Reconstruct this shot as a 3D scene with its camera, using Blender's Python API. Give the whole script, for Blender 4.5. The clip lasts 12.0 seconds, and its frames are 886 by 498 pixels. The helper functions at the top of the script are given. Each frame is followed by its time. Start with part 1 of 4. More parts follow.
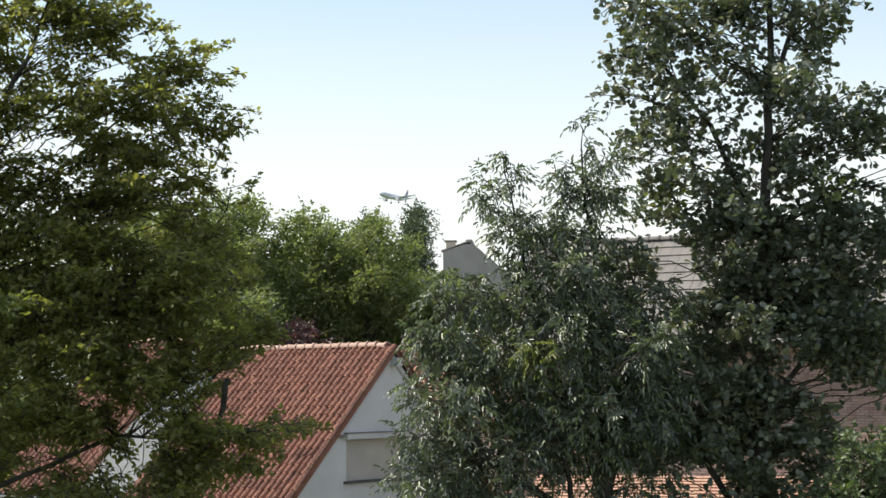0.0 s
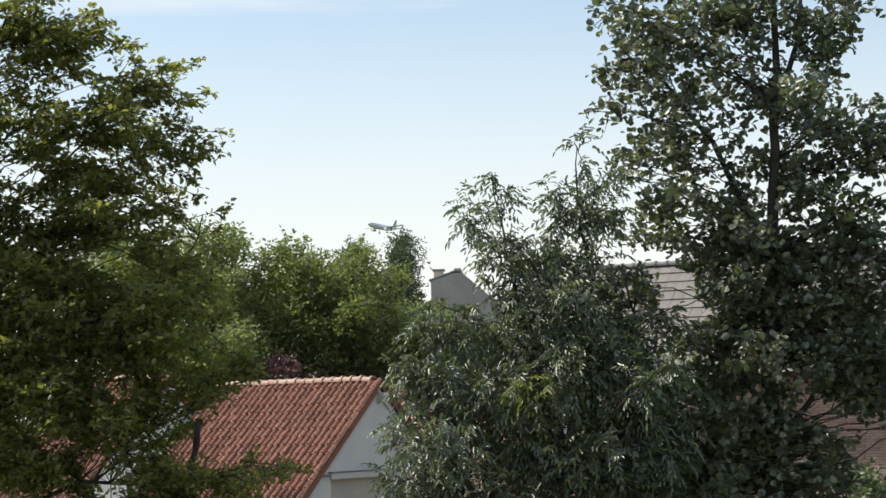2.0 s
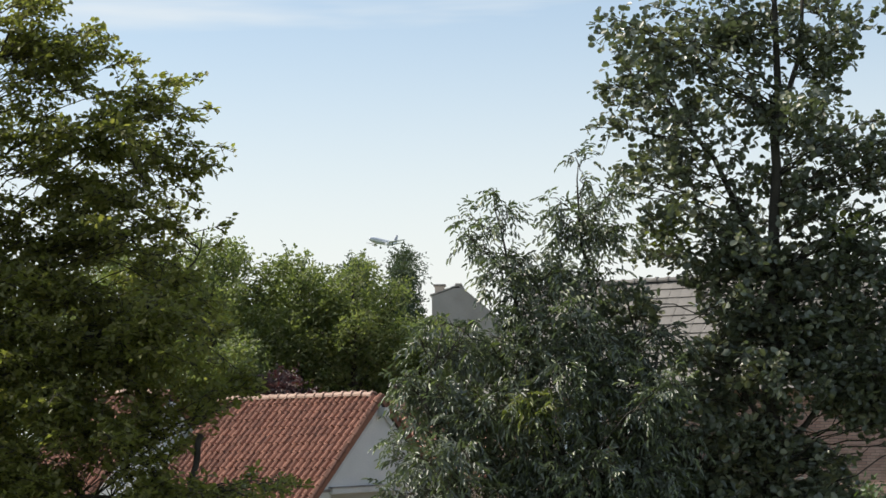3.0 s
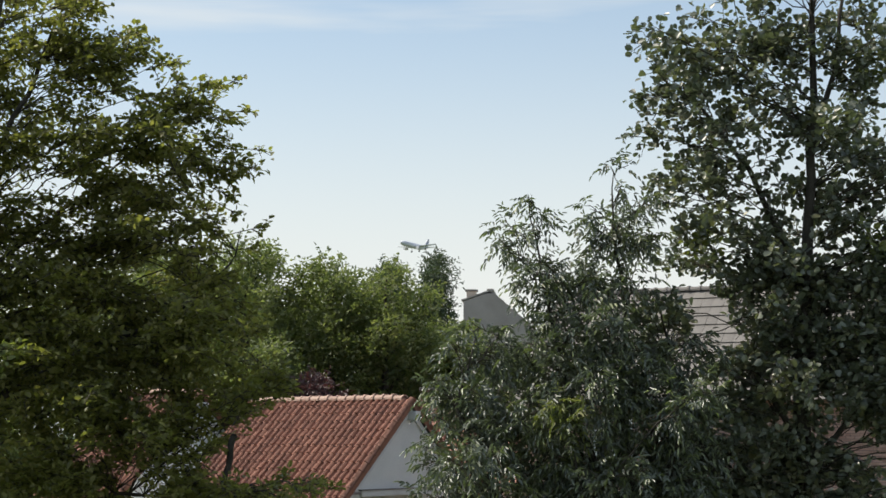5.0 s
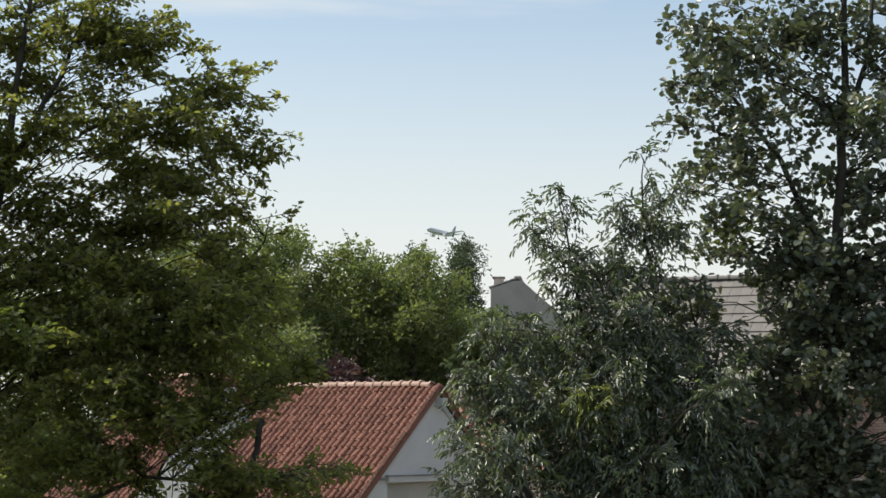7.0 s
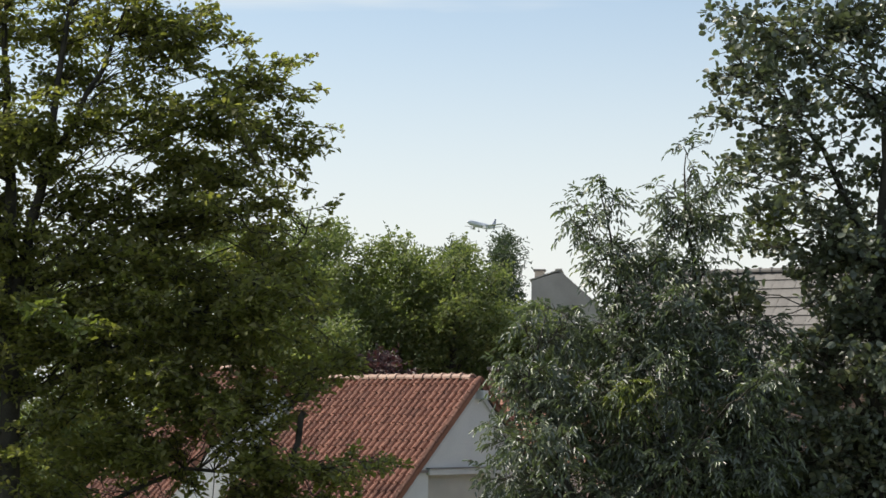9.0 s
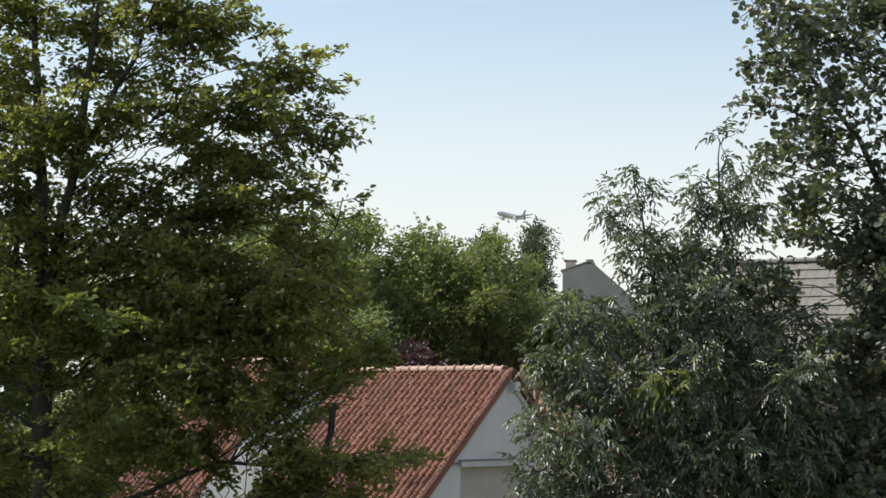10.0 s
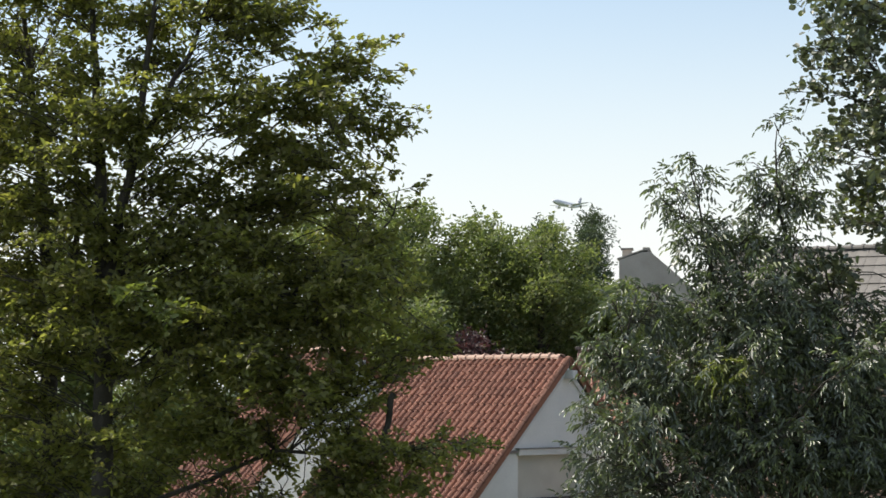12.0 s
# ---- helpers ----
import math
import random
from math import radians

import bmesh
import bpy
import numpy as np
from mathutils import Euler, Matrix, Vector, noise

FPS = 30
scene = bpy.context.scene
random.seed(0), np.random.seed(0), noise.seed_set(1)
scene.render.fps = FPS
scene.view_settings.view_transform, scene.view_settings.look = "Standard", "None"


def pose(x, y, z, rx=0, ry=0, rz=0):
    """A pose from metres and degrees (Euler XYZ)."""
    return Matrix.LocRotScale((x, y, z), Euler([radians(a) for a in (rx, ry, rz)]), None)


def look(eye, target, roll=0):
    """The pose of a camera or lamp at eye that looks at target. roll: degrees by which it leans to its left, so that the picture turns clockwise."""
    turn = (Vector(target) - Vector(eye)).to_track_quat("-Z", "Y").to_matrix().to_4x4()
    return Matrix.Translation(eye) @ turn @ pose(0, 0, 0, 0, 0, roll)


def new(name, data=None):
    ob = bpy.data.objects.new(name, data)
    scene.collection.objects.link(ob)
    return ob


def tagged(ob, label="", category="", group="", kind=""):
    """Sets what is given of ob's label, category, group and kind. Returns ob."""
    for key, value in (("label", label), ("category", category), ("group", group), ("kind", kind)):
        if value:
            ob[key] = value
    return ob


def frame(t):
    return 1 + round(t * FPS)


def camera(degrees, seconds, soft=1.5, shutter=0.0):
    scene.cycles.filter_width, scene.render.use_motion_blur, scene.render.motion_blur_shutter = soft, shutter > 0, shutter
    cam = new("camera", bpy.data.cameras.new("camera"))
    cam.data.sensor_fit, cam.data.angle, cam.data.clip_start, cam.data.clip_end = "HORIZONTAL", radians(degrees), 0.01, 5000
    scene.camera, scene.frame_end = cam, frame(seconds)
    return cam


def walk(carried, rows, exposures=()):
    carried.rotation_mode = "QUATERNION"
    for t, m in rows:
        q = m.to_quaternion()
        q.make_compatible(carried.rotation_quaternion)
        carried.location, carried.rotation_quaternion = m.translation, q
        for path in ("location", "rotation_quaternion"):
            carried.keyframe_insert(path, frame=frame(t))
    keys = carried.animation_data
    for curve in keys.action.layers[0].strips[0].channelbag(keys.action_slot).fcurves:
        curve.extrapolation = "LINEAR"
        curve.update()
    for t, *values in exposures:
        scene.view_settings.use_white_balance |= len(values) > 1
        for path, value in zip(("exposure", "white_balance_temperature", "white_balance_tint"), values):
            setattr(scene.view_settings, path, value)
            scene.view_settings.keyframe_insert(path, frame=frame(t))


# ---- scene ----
cam = camera(28.39, 12.0, soft=1.6)
EYE = 6.8
ROWS = [
    (0.0, 0.048, -1.966, -0.131, 0.289, 4.360, 0.441),
    (0.5, 0.059, -1.054, -0.078, 0.248, 4.516, 0.605),
    (1.0, 0.074, -0.112, -0.021, 0.142, 4.703, 0.729),
    (1.5, 0.086, 0.085, 0.006, 0.055, 4.998, 0.987),
    (2.0, 0.091, 0.078, 0.009, -0.016, 5.322, 1.144),
    (2.5, 0.099, 0.066, 0.014, -0.000, 5.600, 1.157),
    (3.0, 0.087, 0.057, 0.014, -0.001, 5.812, 0.959),
    (5.0, 0.031, -0.135, 0.009, 0.914, 5.972, -0.087),
    (5.5, 0.029, -0.118, 0.013, 1.116, 5.934, -0.220),
    (6.0, 0.010, -0.119, 0.004, 1.300, 5.813, -0.249),
    (6.5, 0.001, -0.126, 0.002, 1.465, 5.701, -0.406),
    (7.0, -0.010, -0.150, 0.004, 1.736, 5.540, -0.595),
    (9.0, -0.029, -0.076, 0.006, 3.045, 5.283, -0.758),
    (9.5, -0.038, 0.034, 0.006, 3.566, 5.173, -0.665),
    (10.0, -0.076, 0.078, 0.026, 4.037, 4.978, -0.566),
    (10.5, -0.085, 0.131, 0.055, 4.452, 4.773, -0.626),
    (11.0, -0.089, 0.042, 0.062, 4.914, 4.651, -0.515),
    (11.5, -0.111, 0.019, 0.050, 5.338, 4.605, -0.413),
    (12.0, -0.085, 0.020, 0.023, 5.880, 4.597, -0.421),
]
EXPOSURES = [(0.0, 0.42), (1.0, 0.37), (2.5, 0.20), (5.0, 0.06), (7.0, 0.06), (10.0, 0.19), (12.0, 0.29)]
walk(cam, [(t, pose(x, y, EYE + z, 90 + pitch, roll, yaw)) for t, x, y, z, yaw, pitch, roll in ROWS], EXPOSURES)

# ---- world and sun ----
SUN = Vector((-0.60, 0.12, 0.79)).normalized()
world = bpy.data.worlds.new("sky")
scene.world = world
world.use_nodes = True
wt = world.node_tree
wt.nodes.clear()


def wnode(kind, **values):
    n = wt.nodes.new(kind)
    for k, v in values.items():
        n.inputs[k].default_value = v
    return n


sky = wt.nodes.new("ShaderNodeTexSky")
sky.sky_type, sky.sun_disc = "NISHITA", False
sky.sun_elevation = math.asin(SUN.z)
sky.sun_rotation = math.atan2(SUN.x, SUN.y)
sky.air_density, sky.dust_density, sky.ozone_density = 1.0, 1.2, 1.6
coord = wt.nodes.new("ShaderNodeTexCoord")
stretch = wt.nodes.new("ShaderNodeMapping")
stretch.inputs["Scale"].default_value = (1.6, 1.6, 15.0)
stretch.inputs["Rotation"].default_value = (0, radians(3), 0)
cirrus = wnode("ShaderNodeTexNoise", Scale=2.4, Detail=4.0, Roughness=0.5)
cloud_ramp = wt.nodes.new("ShaderNodeMapRange")
for k, v in (("From Min", 0.44), ("From Max", 0.76), ("To Min", 0.0), ("To Max", 0.62)):
    cloud_ramp.inputs[k].default_value = v
# thin haze that thickens towards the horizon
split = wt.nodes.new("ShaderNodeSeparateXYZ")
haze = wt.nodes.new("ShaderNodeMapRange")
haze.interpolation_type = "SMOOTHSTEP"
for k, v in (("From Min", 0.03), ("From Max", 0.27), ("To Min", 0.95), ("To Max", 0.22)):
    haze.inputs[k].default_value = v
most = wt.nodes.new("ShaderNodeMath")
most.operation = "MAXIMUM"
strength = wt.nodes.new("ShaderNodeMixRGB")
strength.blend_type = "MULTIPLY"
strength.inputs[0].default_value = 1.0
strength.inputs[2].default_value = (0.138, 0.150, 0.146, 1)
veil = wt.nodes.new("ShaderNodeMixRGB")
veil.inputs[2].default_value = (0.85, 0.855, 0.82, 1)
back = wt.nodes.new("ShaderNodeBackground")
wout = wt.nodes.new("ShaderNodeOutputWorld")
L = wt.links.new
L(coord.outputs["Generated"], stretch.inputs[0])
L(stretch.outputs[0], cirrus.inputs["Vector"])
L(cirrus.outputs["Fac"], cloud_ramp.inputs[0])
L(coord.outputs["Generated"], split.inputs[0])
L(split.outputs["Z"], haze.inputs[0])
L(haze.outputs[0], most.inputs[0])
L(cloud_ramp.outputs[0], most.inputs[1])
L(sky.outputs[0], strength.inputs[1])
L(strength.outputs[0], veil.inputs[1])
L(most.outputs[0], veil.inputs[0])
L(veil.outputs[0], back.inputs["Color"])
L(back.outputs[0], wout.inputs["Surface"])
back.inputs["Strength"].default_value = 1.0

lamp = bpy.data.lights.new("sun", "SUN")
lamp.energy, lamp.angle, lamp.color = 5.0, radians(0.8), (1.0, 0.93, 0.82)
sun = new("sun", lamp)
sun.matrix_world = look(SUN * 60, (0, 0, 0))


# ---- materials ----
def material(name, rough=0.7, metal=0.0, spec=0.5):
    m = bpy.data.materials.new(name)
    m.use_nodes = True
    b = m.node_tree.nodes["Principled BSDF"]
    b.inputs["Roughness"].default_value = rough
    b.inputs["Metallic"].default_value = metal
    b.inputs["Specular IOR Level"].default_value = spec
    return m, m.node_tree, b


def mottled(name, dark, light, scale=4.0, fine=40.0, rough=0.75, bump=0.3, per_piece=0.0, metal=0.0, island=False):
    """Two scales of noise between two colours, a fine bump, and a shift from piece to piece."""
    m, nt, b = material(name, rough, metal)
    c = nt.nodes.new("ShaderNodeTexCoord")
    a = nt.nodes.new("ShaderNodeTexNoise")
    a.inputs["Scale"].default_value, a.inputs["Detail"].default_value = scale, 5
    f = nt.nodes.new("ShaderNodeTexNoise")
    f.inputs["Scale"].default_value, f.inputs["Detail"].default_value = fine, 4
    for n in (a, f):
        nt.links.new(c.outputs["Object"], n.inputs["Vector"])
    add = nt.nodes.new("ShaderNodeMath")
    add.operation = "MULTIPLY_ADD"
    add.inputs[1].default_value = 0.35
    nt.links.new(f.outputs["Fac"], add.inputs[0])
    nt.links.new(a.outputs["Fac"], add.inputs[2])
    value = add.outputs[0]
    if per_piece:
        if island:
            r = nt.nodes.new("ShaderNodeNewGeometry").outputs["Random Per Island"]
        else:
            r = nt.nodes.new("ShaderNodeObjectInfo").outputs["Random"]
        p = nt.nodes.new("ShaderNodeMath")
        p.operation = "MULTIPLY_ADD"
        p.inputs[1].default_value = per_piece
        nt.links.new(r, p.inputs[0])
        nt.links.new(value, p.inputs[2])
        value = p.outputs[0]
    ramp = nt.nodes.new("ShaderNodeValToRGB")
    ramp.color_ramp.elements[0].position = 0.42
    ramp.color_ramp.elements[1].position = 0.92 + per_piece * 0.8
    ramp.color_ramp.elements[0].color = (*dark, 1)
    ramp.color_ramp.elements[1].color = (*light, 1)
    nt.links.new(value, ramp.inputs[0])
    nt.links.new(ramp.outputs[0], b.inputs["Base Color"])
    if bump:
        bp = nt.nodes.new("ShaderNodeBump")
        bp.inputs["Strength"].default_value, bp.inputs["Distance"].default_value = bump, 0.02
        nt.links.new(f.outputs["Fac"], bp.inputs["Height"])
        nt.links.new(bp.outputs[0], b.inputs["Normal"])
    return m


def leafy(name, dark, light, odd, rough=0.45, through_light=0.3, odd_share=0.08, spec=0.5, warm=(1.25, 1.35, 0.45), single=False):
    """A leaf: gloss on top, light let through, a tone of its own for each leaf, and patches of tone over the crown."""
    m, nt, b = material(name, rough, 0, spec)
    g = nt.nodes.new("ShaderNodeNewGeometry")
    c = nt.nodes.new("ShaderNodeTexCoord")
    n = nt.nodes.new("ShaderNodeTexNoise")
    n.inputs["Scale"].default_value, n.inputs["Detail"].default_value = 0.9, 3
    nt.links.new(c.outputs["Object"], n.inputs["Vector"])
    s = nt.nodes.new("ShaderNodeMath")
    s.operation = "MULTIPLY_ADD"
    s.inputs[1].default_value, s.inputs[2].default_value = 0.75, -0.05
    own = nt.nodes.new("ShaderNodeObjectInfo").outputs["Random"] if single else g.outputs["Random Per Island"]
    nt.links.new(own, s.inputs[0])
    s2 = nt.nodes.new("ShaderNodeMath")
    s2.operation = "MULTIPLY_ADD"
    s2.inputs[1].default_value = 0.7
    nt.links.new(n.outputs["Fac"], s2.inputs[0])
    nt.links.new(s.outputs[0], s2.inputs[2])
    ramp = nt.nodes.new("ShaderNodeValToRGB")
    e = ramp.color_ramp.elements
    e[0].position, e[0].color = 0.25, (*dark, 1)
    e[1].position, e[1].color = 0.85, (*light, 1)
    x = e.new(1.0 - odd_share * 0.5)
    x.color = (*odd, 1)
    nt.links.new(s2.outputs[0], ramp.inputs[0])
    nt.links.new(ramp.outputs[0], b.inputs["Base Color"])
    t = nt.nodes.new("ShaderNodeBsdfTranslucent")
    tint = nt.nodes.new("ShaderNodeMixRGB")
    tint.blend_type = "MULTIPLY"
    tint.inputs[0].default_value = 1.0
    tint.inputs[2].default_value = (*warm, 1)
    nt.links.new(ramp.outputs[0], tint.inputs[1])
    nt.links.new(tint.outputs[0], t.inputs["Color"])
    mix = nt.nodes.new("ShaderNodeMixShader")
    mix.inputs[0].default_value = through_light
    nt.links.new(b.outputs[0], mix.inputs[1])
    nt.links.new(t.outputs[0], mix.inputs[2])
    nt.links.new(mix.outputs[0], nt.nodes["Material Output"].inputs["Surface"])
    return m


M_GROUND = mottled("grass_ground", (0.03, 0.05, 0.015), (0.08, 0.10, 0.035), 0.4, 8, 0.95)
M_BARK = mottled("grey_brown_bark", (0.022, 0.019, 0.015), (0.07, 0.060, 0.048), 3, 30, 0.9, 0.6)
M_TWIG = mottled("brown_twig", (0.04, 0.033, 0.025), (0.10, 0.085, 0.06), 5, 40, 0.85, 0.2)
M_LEAF_OLIVE = leafy("olive_green_leaf", (0.142, 0.142, 0.054), (0.245, 0.238, 0.088), (0.29, 0.26, 0.11), 0.45, 0.58, warm=(1.12, 1.28, 0.55))
M_ONE_OLIVE = leafy("single_olive_green_leaf", (0.142, 0.142, 0.054), (0.245, 0.238, 0.088), (0.29, 0.26, 0.11), 0.45, 0.58, warm=(1.12, 1.28, 0.55), single=True)
M_LEAF_DARK = leafy("dark_round_leaf", (0.080, 0.094, 0.066), (0.155, 0.172, 0.122), (0.20, 0.20, 0.11), 0.38, 0.30, spec=0.8, warm=(1.0, 1.15, 0.6))
M_ONE_DARK = leafy("single_dark_round_leaf", (0.080, 0.094, 0.066), (0.155, 0.172, 0.122), (0.20, 0.20, 0.11), 0.38, 0.30, spec=0.8, warm=(1.0, 1.15, 0.6), single=True)
M_LEAF_SILVER = leafy("grey_green_leaflet", (0.073, 0.087, 0.066), (0.154, 0.172, 0.129), (0.208, 0.238, 0.109), 0.38, 0.30, spec=0.85, warm=(1.0, 1.2, 0.6))
M_ONE_SILVER = leafy("single_grey_green_leaflet", (0.073, 0.087, 0.066), (0.154, 0.172, 0.129), (0.208, 0.238, 0.109), 0.38, 0.30, spec=0.85, warm=(1.0, 1.2, 0.6), single=True)
# yellow-green stands in for sun shining on and through some leaf sprays
M_LEAF_SUNLIT = leafy("sunlit_yellow_green_leaf", (0.13, 0.155, 0.05), (0.21, 0.23, 0.08), (0.25, 0.25, 0.09), 0.5, 0.42, warm=(1.1, 1.25, 0.5))
M_LEAF_FAR = leafy("fresh_green_leaf", (0.114, 0.142, 0.068), (0.207, 0.231, 0.111), (0.254, 0.265, 0.133), 0.5, 0.52, warm=(1.1, 1.25, 0.55))
M_LEAF_CONIFER = leafy("blue_green_needle", (0.053, 0.078, 0.053), (0.100, 0.134, 0.081), (0.100, 0.123, 0.067), 0.6, 0.15)
M_LEAF_PURPLE = leafy("purple_leaf", (0.050, 0.032, 0.031), (0.086, 0.054, 0.053), (0.108, 0.072, 0.060), 0.5, 0.3, warm=(1.3, 0.7, 0.8))
M_LEAF_SHRUB = leafy("mid_green_shrub_leaf", (0.075, 0.105, 0.055), (0.135, 0.175, 0.090), (0.17, 0.20, 0.09), 0.45, 0.35, warm=(1.0, 1.25, 0.5))
M_TILE = mottled("red_clay_pantile", (0.080, 0.032, 0.022), (0.29, 0.132, 0.086), 2.2, 30, 0.7, 0.3, 0.35)
M_TILE_REST = mottled("red_clay_pantile_joined", (0.080, 0.032, 0.022), (0.29, 0.132, 0.086), 2.2, 30, 0.7, 0.3, 0.35, island=True)
M_RIDGE = mottled("weathered_clay_ridge", (0.20, 0.105, 0.075), (0.48, 0.33, 0.26), 3, 30, 0.8, 0.3, 0.3)
M_GREYTILE = mottled("grey_brown_flat_tile", (0.088, 0.080, 0.073), (0.185, 0.170, 0.155), 1.6, 25, 0.8, 0.25, 0.25)
M_GREYTILE_REST = mottled("grey_brown_flat_tile_joined", (0.088, 0.080, 0.073), (0.185, 0.170, 0.155), 1.6, 25, 0.8, 0.25, 0.25, island=True)
M_FARSLATE = mottled("pale_grey_beige_render", (0.36, 0.315, 0.27), (0.47, 0.42, 0.37), 1.2, 18, 0.75, 0.2)
M_WHITE = mottled("white_painted_render", (0.60, 0.61, 0.62), (0.80, 0.80, 0.79), 0.8, 22, 0.85, 0.15)
M_TRIM = mottled("pale_grey_painted_wood", (0.55, 0.56, 0.57), (0.72, 0.72, 0.71), 2, 30, 0.6, 0.15)
M_SHUTTER = mottled("cream_roller_shutter", (0.52, 0.50, 0.45), (0.66, 0.64, 0.58), 1.5, 30, 0.55, 0.1)
M_DARK = mottled("dark_grey_stone", (0.06, 0.06, 0.065), (0.13, 0.13, 0.135), 3, 30, 0.7, 0.2)
M_BRICK = mottled("brown_red_brick", (0.26, 0.155, 0.125), (0.47, 0.32, 0.265), 3, 40, 0.85, 0.4, 0.4)
M_BRICK_REST = mottled("brown_red_brick_joined", (0.26, 0.155, 0.125), (0.47, 0.32, 0.265), 3, 40, 0.85, 0.4, 0.4, island=True)
M_MORTAR = mottled("dark_grey_mortar", (0.14, 0.12, 0.11), (0.24, 0.21, 0.19), 4, 40, 0.95, 0.3)
M_ORANGE = mottled("orange_clay_tile", (0.30, 0.16, 0.11), (0.44, 0.27, 0.19), 2.2, 30, 0.75, 0.3, 0.3)
M_ZINC = mottled("dull_zinc", (0.22, 0.225, 0.23), (0.34, 0.345, 0.35), 3, 30, 0.45, 0.1, metal=0.7)
# fuselage white dulled to blue-grey, with the distance haze put into the colour
M_PLANE = mottled("hazed_white_aircraft_paint", (0.60, 0.61, 0.65), (0.68, 0.69, 0.73), 0.2, 2, 0.4, 0)
M_PLANE_FIN = mottled("blue_grey_fin_paint", (0.30, 0.32, 0.40), (0.36, 0.38, 0.46), 0.2, 2, 0.4, 0)
M_PLANE_GREY = mottled("grey_aircraft_metal", (0.58, 0.59, 0.61), (0.68, 0.69, 0.71), 0.3, 3, 0.5, 0)
M_GLASS, _, _gb = material("window_glass", 0.05)
_gb.inputs["Base Color"].default_value = (0.03, 0.035, 0.04, 1)


# ---- building blocks ----
def mesh_of(name, verts, faces, mat, smooth=False):
    me = bpy.data.meshes.new(name)
    me.from_pydata([tuple(v) for v in verts], [], [tuple(f) for f in faces])
    me.materials.append(mat)
    if smooth:
        me.polygons.foreach_set("use_smooth", [True] * len(me.polygons))
    me.update()
    return me


def part_mesh(name, me, parent, label="", m=None):
    ob = new(name, me)
    ob.parent = parent
    if m is not None:
        ob.matrix_local = m
    return tagged(ob, label)


def thing(name, at, label, category, group="", turn=0.0, kind=""):
    ob = new(name)
    ob.matrix_world = pose(*at, 0, 0, turn)
    return tagged(ob, label, category, group, kind)


def box_bm(bm, lo, hi, bevel=0.0):
    r = bmesh.ops.create_cube(bm, size=1.0)
    size = [b - a for a, b in zip(lo, hi)]
    mid = [(a + b) / 2 for a, b in zip(lo, hi)]
    for v in r["verts"]:
        v.co = Vector([v.co[i] * size[i] + mid[i] for i in range(3)])
    if bevel:
        edges = list({e for v in r["verts"] for e in v.link_edges})
        bmesh.ops.bevel(bm, geom=edges, offset=bevel, segments=2, affect="EDGES", profile=0.6)


def part(name, bm, mat, parent, label="", smooth=False):
    me = bpy.data.meshes.new(name)
    bm.normal_update()
    bm.to_mesh(me)
    bm.free()
    me.materials.append(mat)
    if smooth:
        me.polygons.foreach_set("use_smooth", [True] * len(me.polygons))
    return part_mesh(name, me, parent, label)


def box(name, lo, hi, mat, parent, label="", bevel=0.01):
    bm = bmesh.new()
    box_bm(bm, lo, hi, bevel)
    return part(name, bm, mat, parent, label)


def prism(name, outline, y0, y1, mat, parent, label=""):
    """A plate with an outline in x and z, from y0 to y1."""
    n = len(outline)
    verts = [(x, y0, z) for x, z in outline] + [(x, y1, z) for x, z in outline]
    faces = [tuple(range(n)), tuple(range(2 * n - 1, n - 1, -1))]
    faces += [(i, i + n, (i + 1) % n + n, (i + 1) % n) for i in range(n)]
    bm = bmesh.new()
    vs = [bm.verts.new(v) for v in verts]
    for f in faces:
        bm.faces.new([vs[i] for i in f])
    bmesh.ops.recalc_face_normals(bm, faces=bm.faces)
    return part(name, bm, mat, parent, label)


def tube(points, radii, sides=7):
    """Vertices and faces of a tapered, slightly uneven tube along points."""
    pts = np.array(points, float)
    rad = np.array(radii, float)
    tan = np.gradient(pts, axis=0)
    tan /= np.linalg.norm(tan, axis=1)[:, None] + 1e-9
    ref = np.where(np.abs(tan[:, 2:3]) > 0.8, np.array([[1.0, 0, 0]]), np.array([[0, 0, 1.0]]))
    a = np.cross(tan, ref)
    a /= np.linalg.norm(a, axis=1)[:, None] + 1e-9
    b = np.cross(tan, a)
    ang = np.linspace(0, 2 * np.pi, sides, endpoint=False)
    v = pts[:, None] + rad[:, None, None] * (np.cos(ang)[None, :, None] * a[:, None] + np.sin(ang)[None, :, None] * b[:, None])
    v = v.reshape(-1, 3)
    f = []
    for i in range(len(pts) - 1):
        for j in range(sides):
            k = (j + 1) % sides
            f.append((i * sides + j, i * sides + k, (i + 1) * sides + k, (i + 1) * sides + j))
    f.append(tuple(range(sides))[::-1])
    f.append(tuple((len(pts) - 1) * sides + j for j in range(sides)))
    return v, f


def curve_points(a, b, sag, n=8, wobble=0.0, rng=None):
    """A bowed line from a to b; sag lifts (plus) or drops its middle."""
    a, b = np.array(a, float), np.array(b, float)
    s = np.linspace(0, 1, n)[:, None]
    p = a + (b - a) * s
    p[:, 2:3] += sag * 4 * s * (1 - s)
    if wobble:
        p[1:-1] += rng.normal(0, wobble, (n - 2, 3))
    return p


def unit(v):
    return v / (np.linalg.norm(v, axis=-1, keepdims=True) + 1e-9)


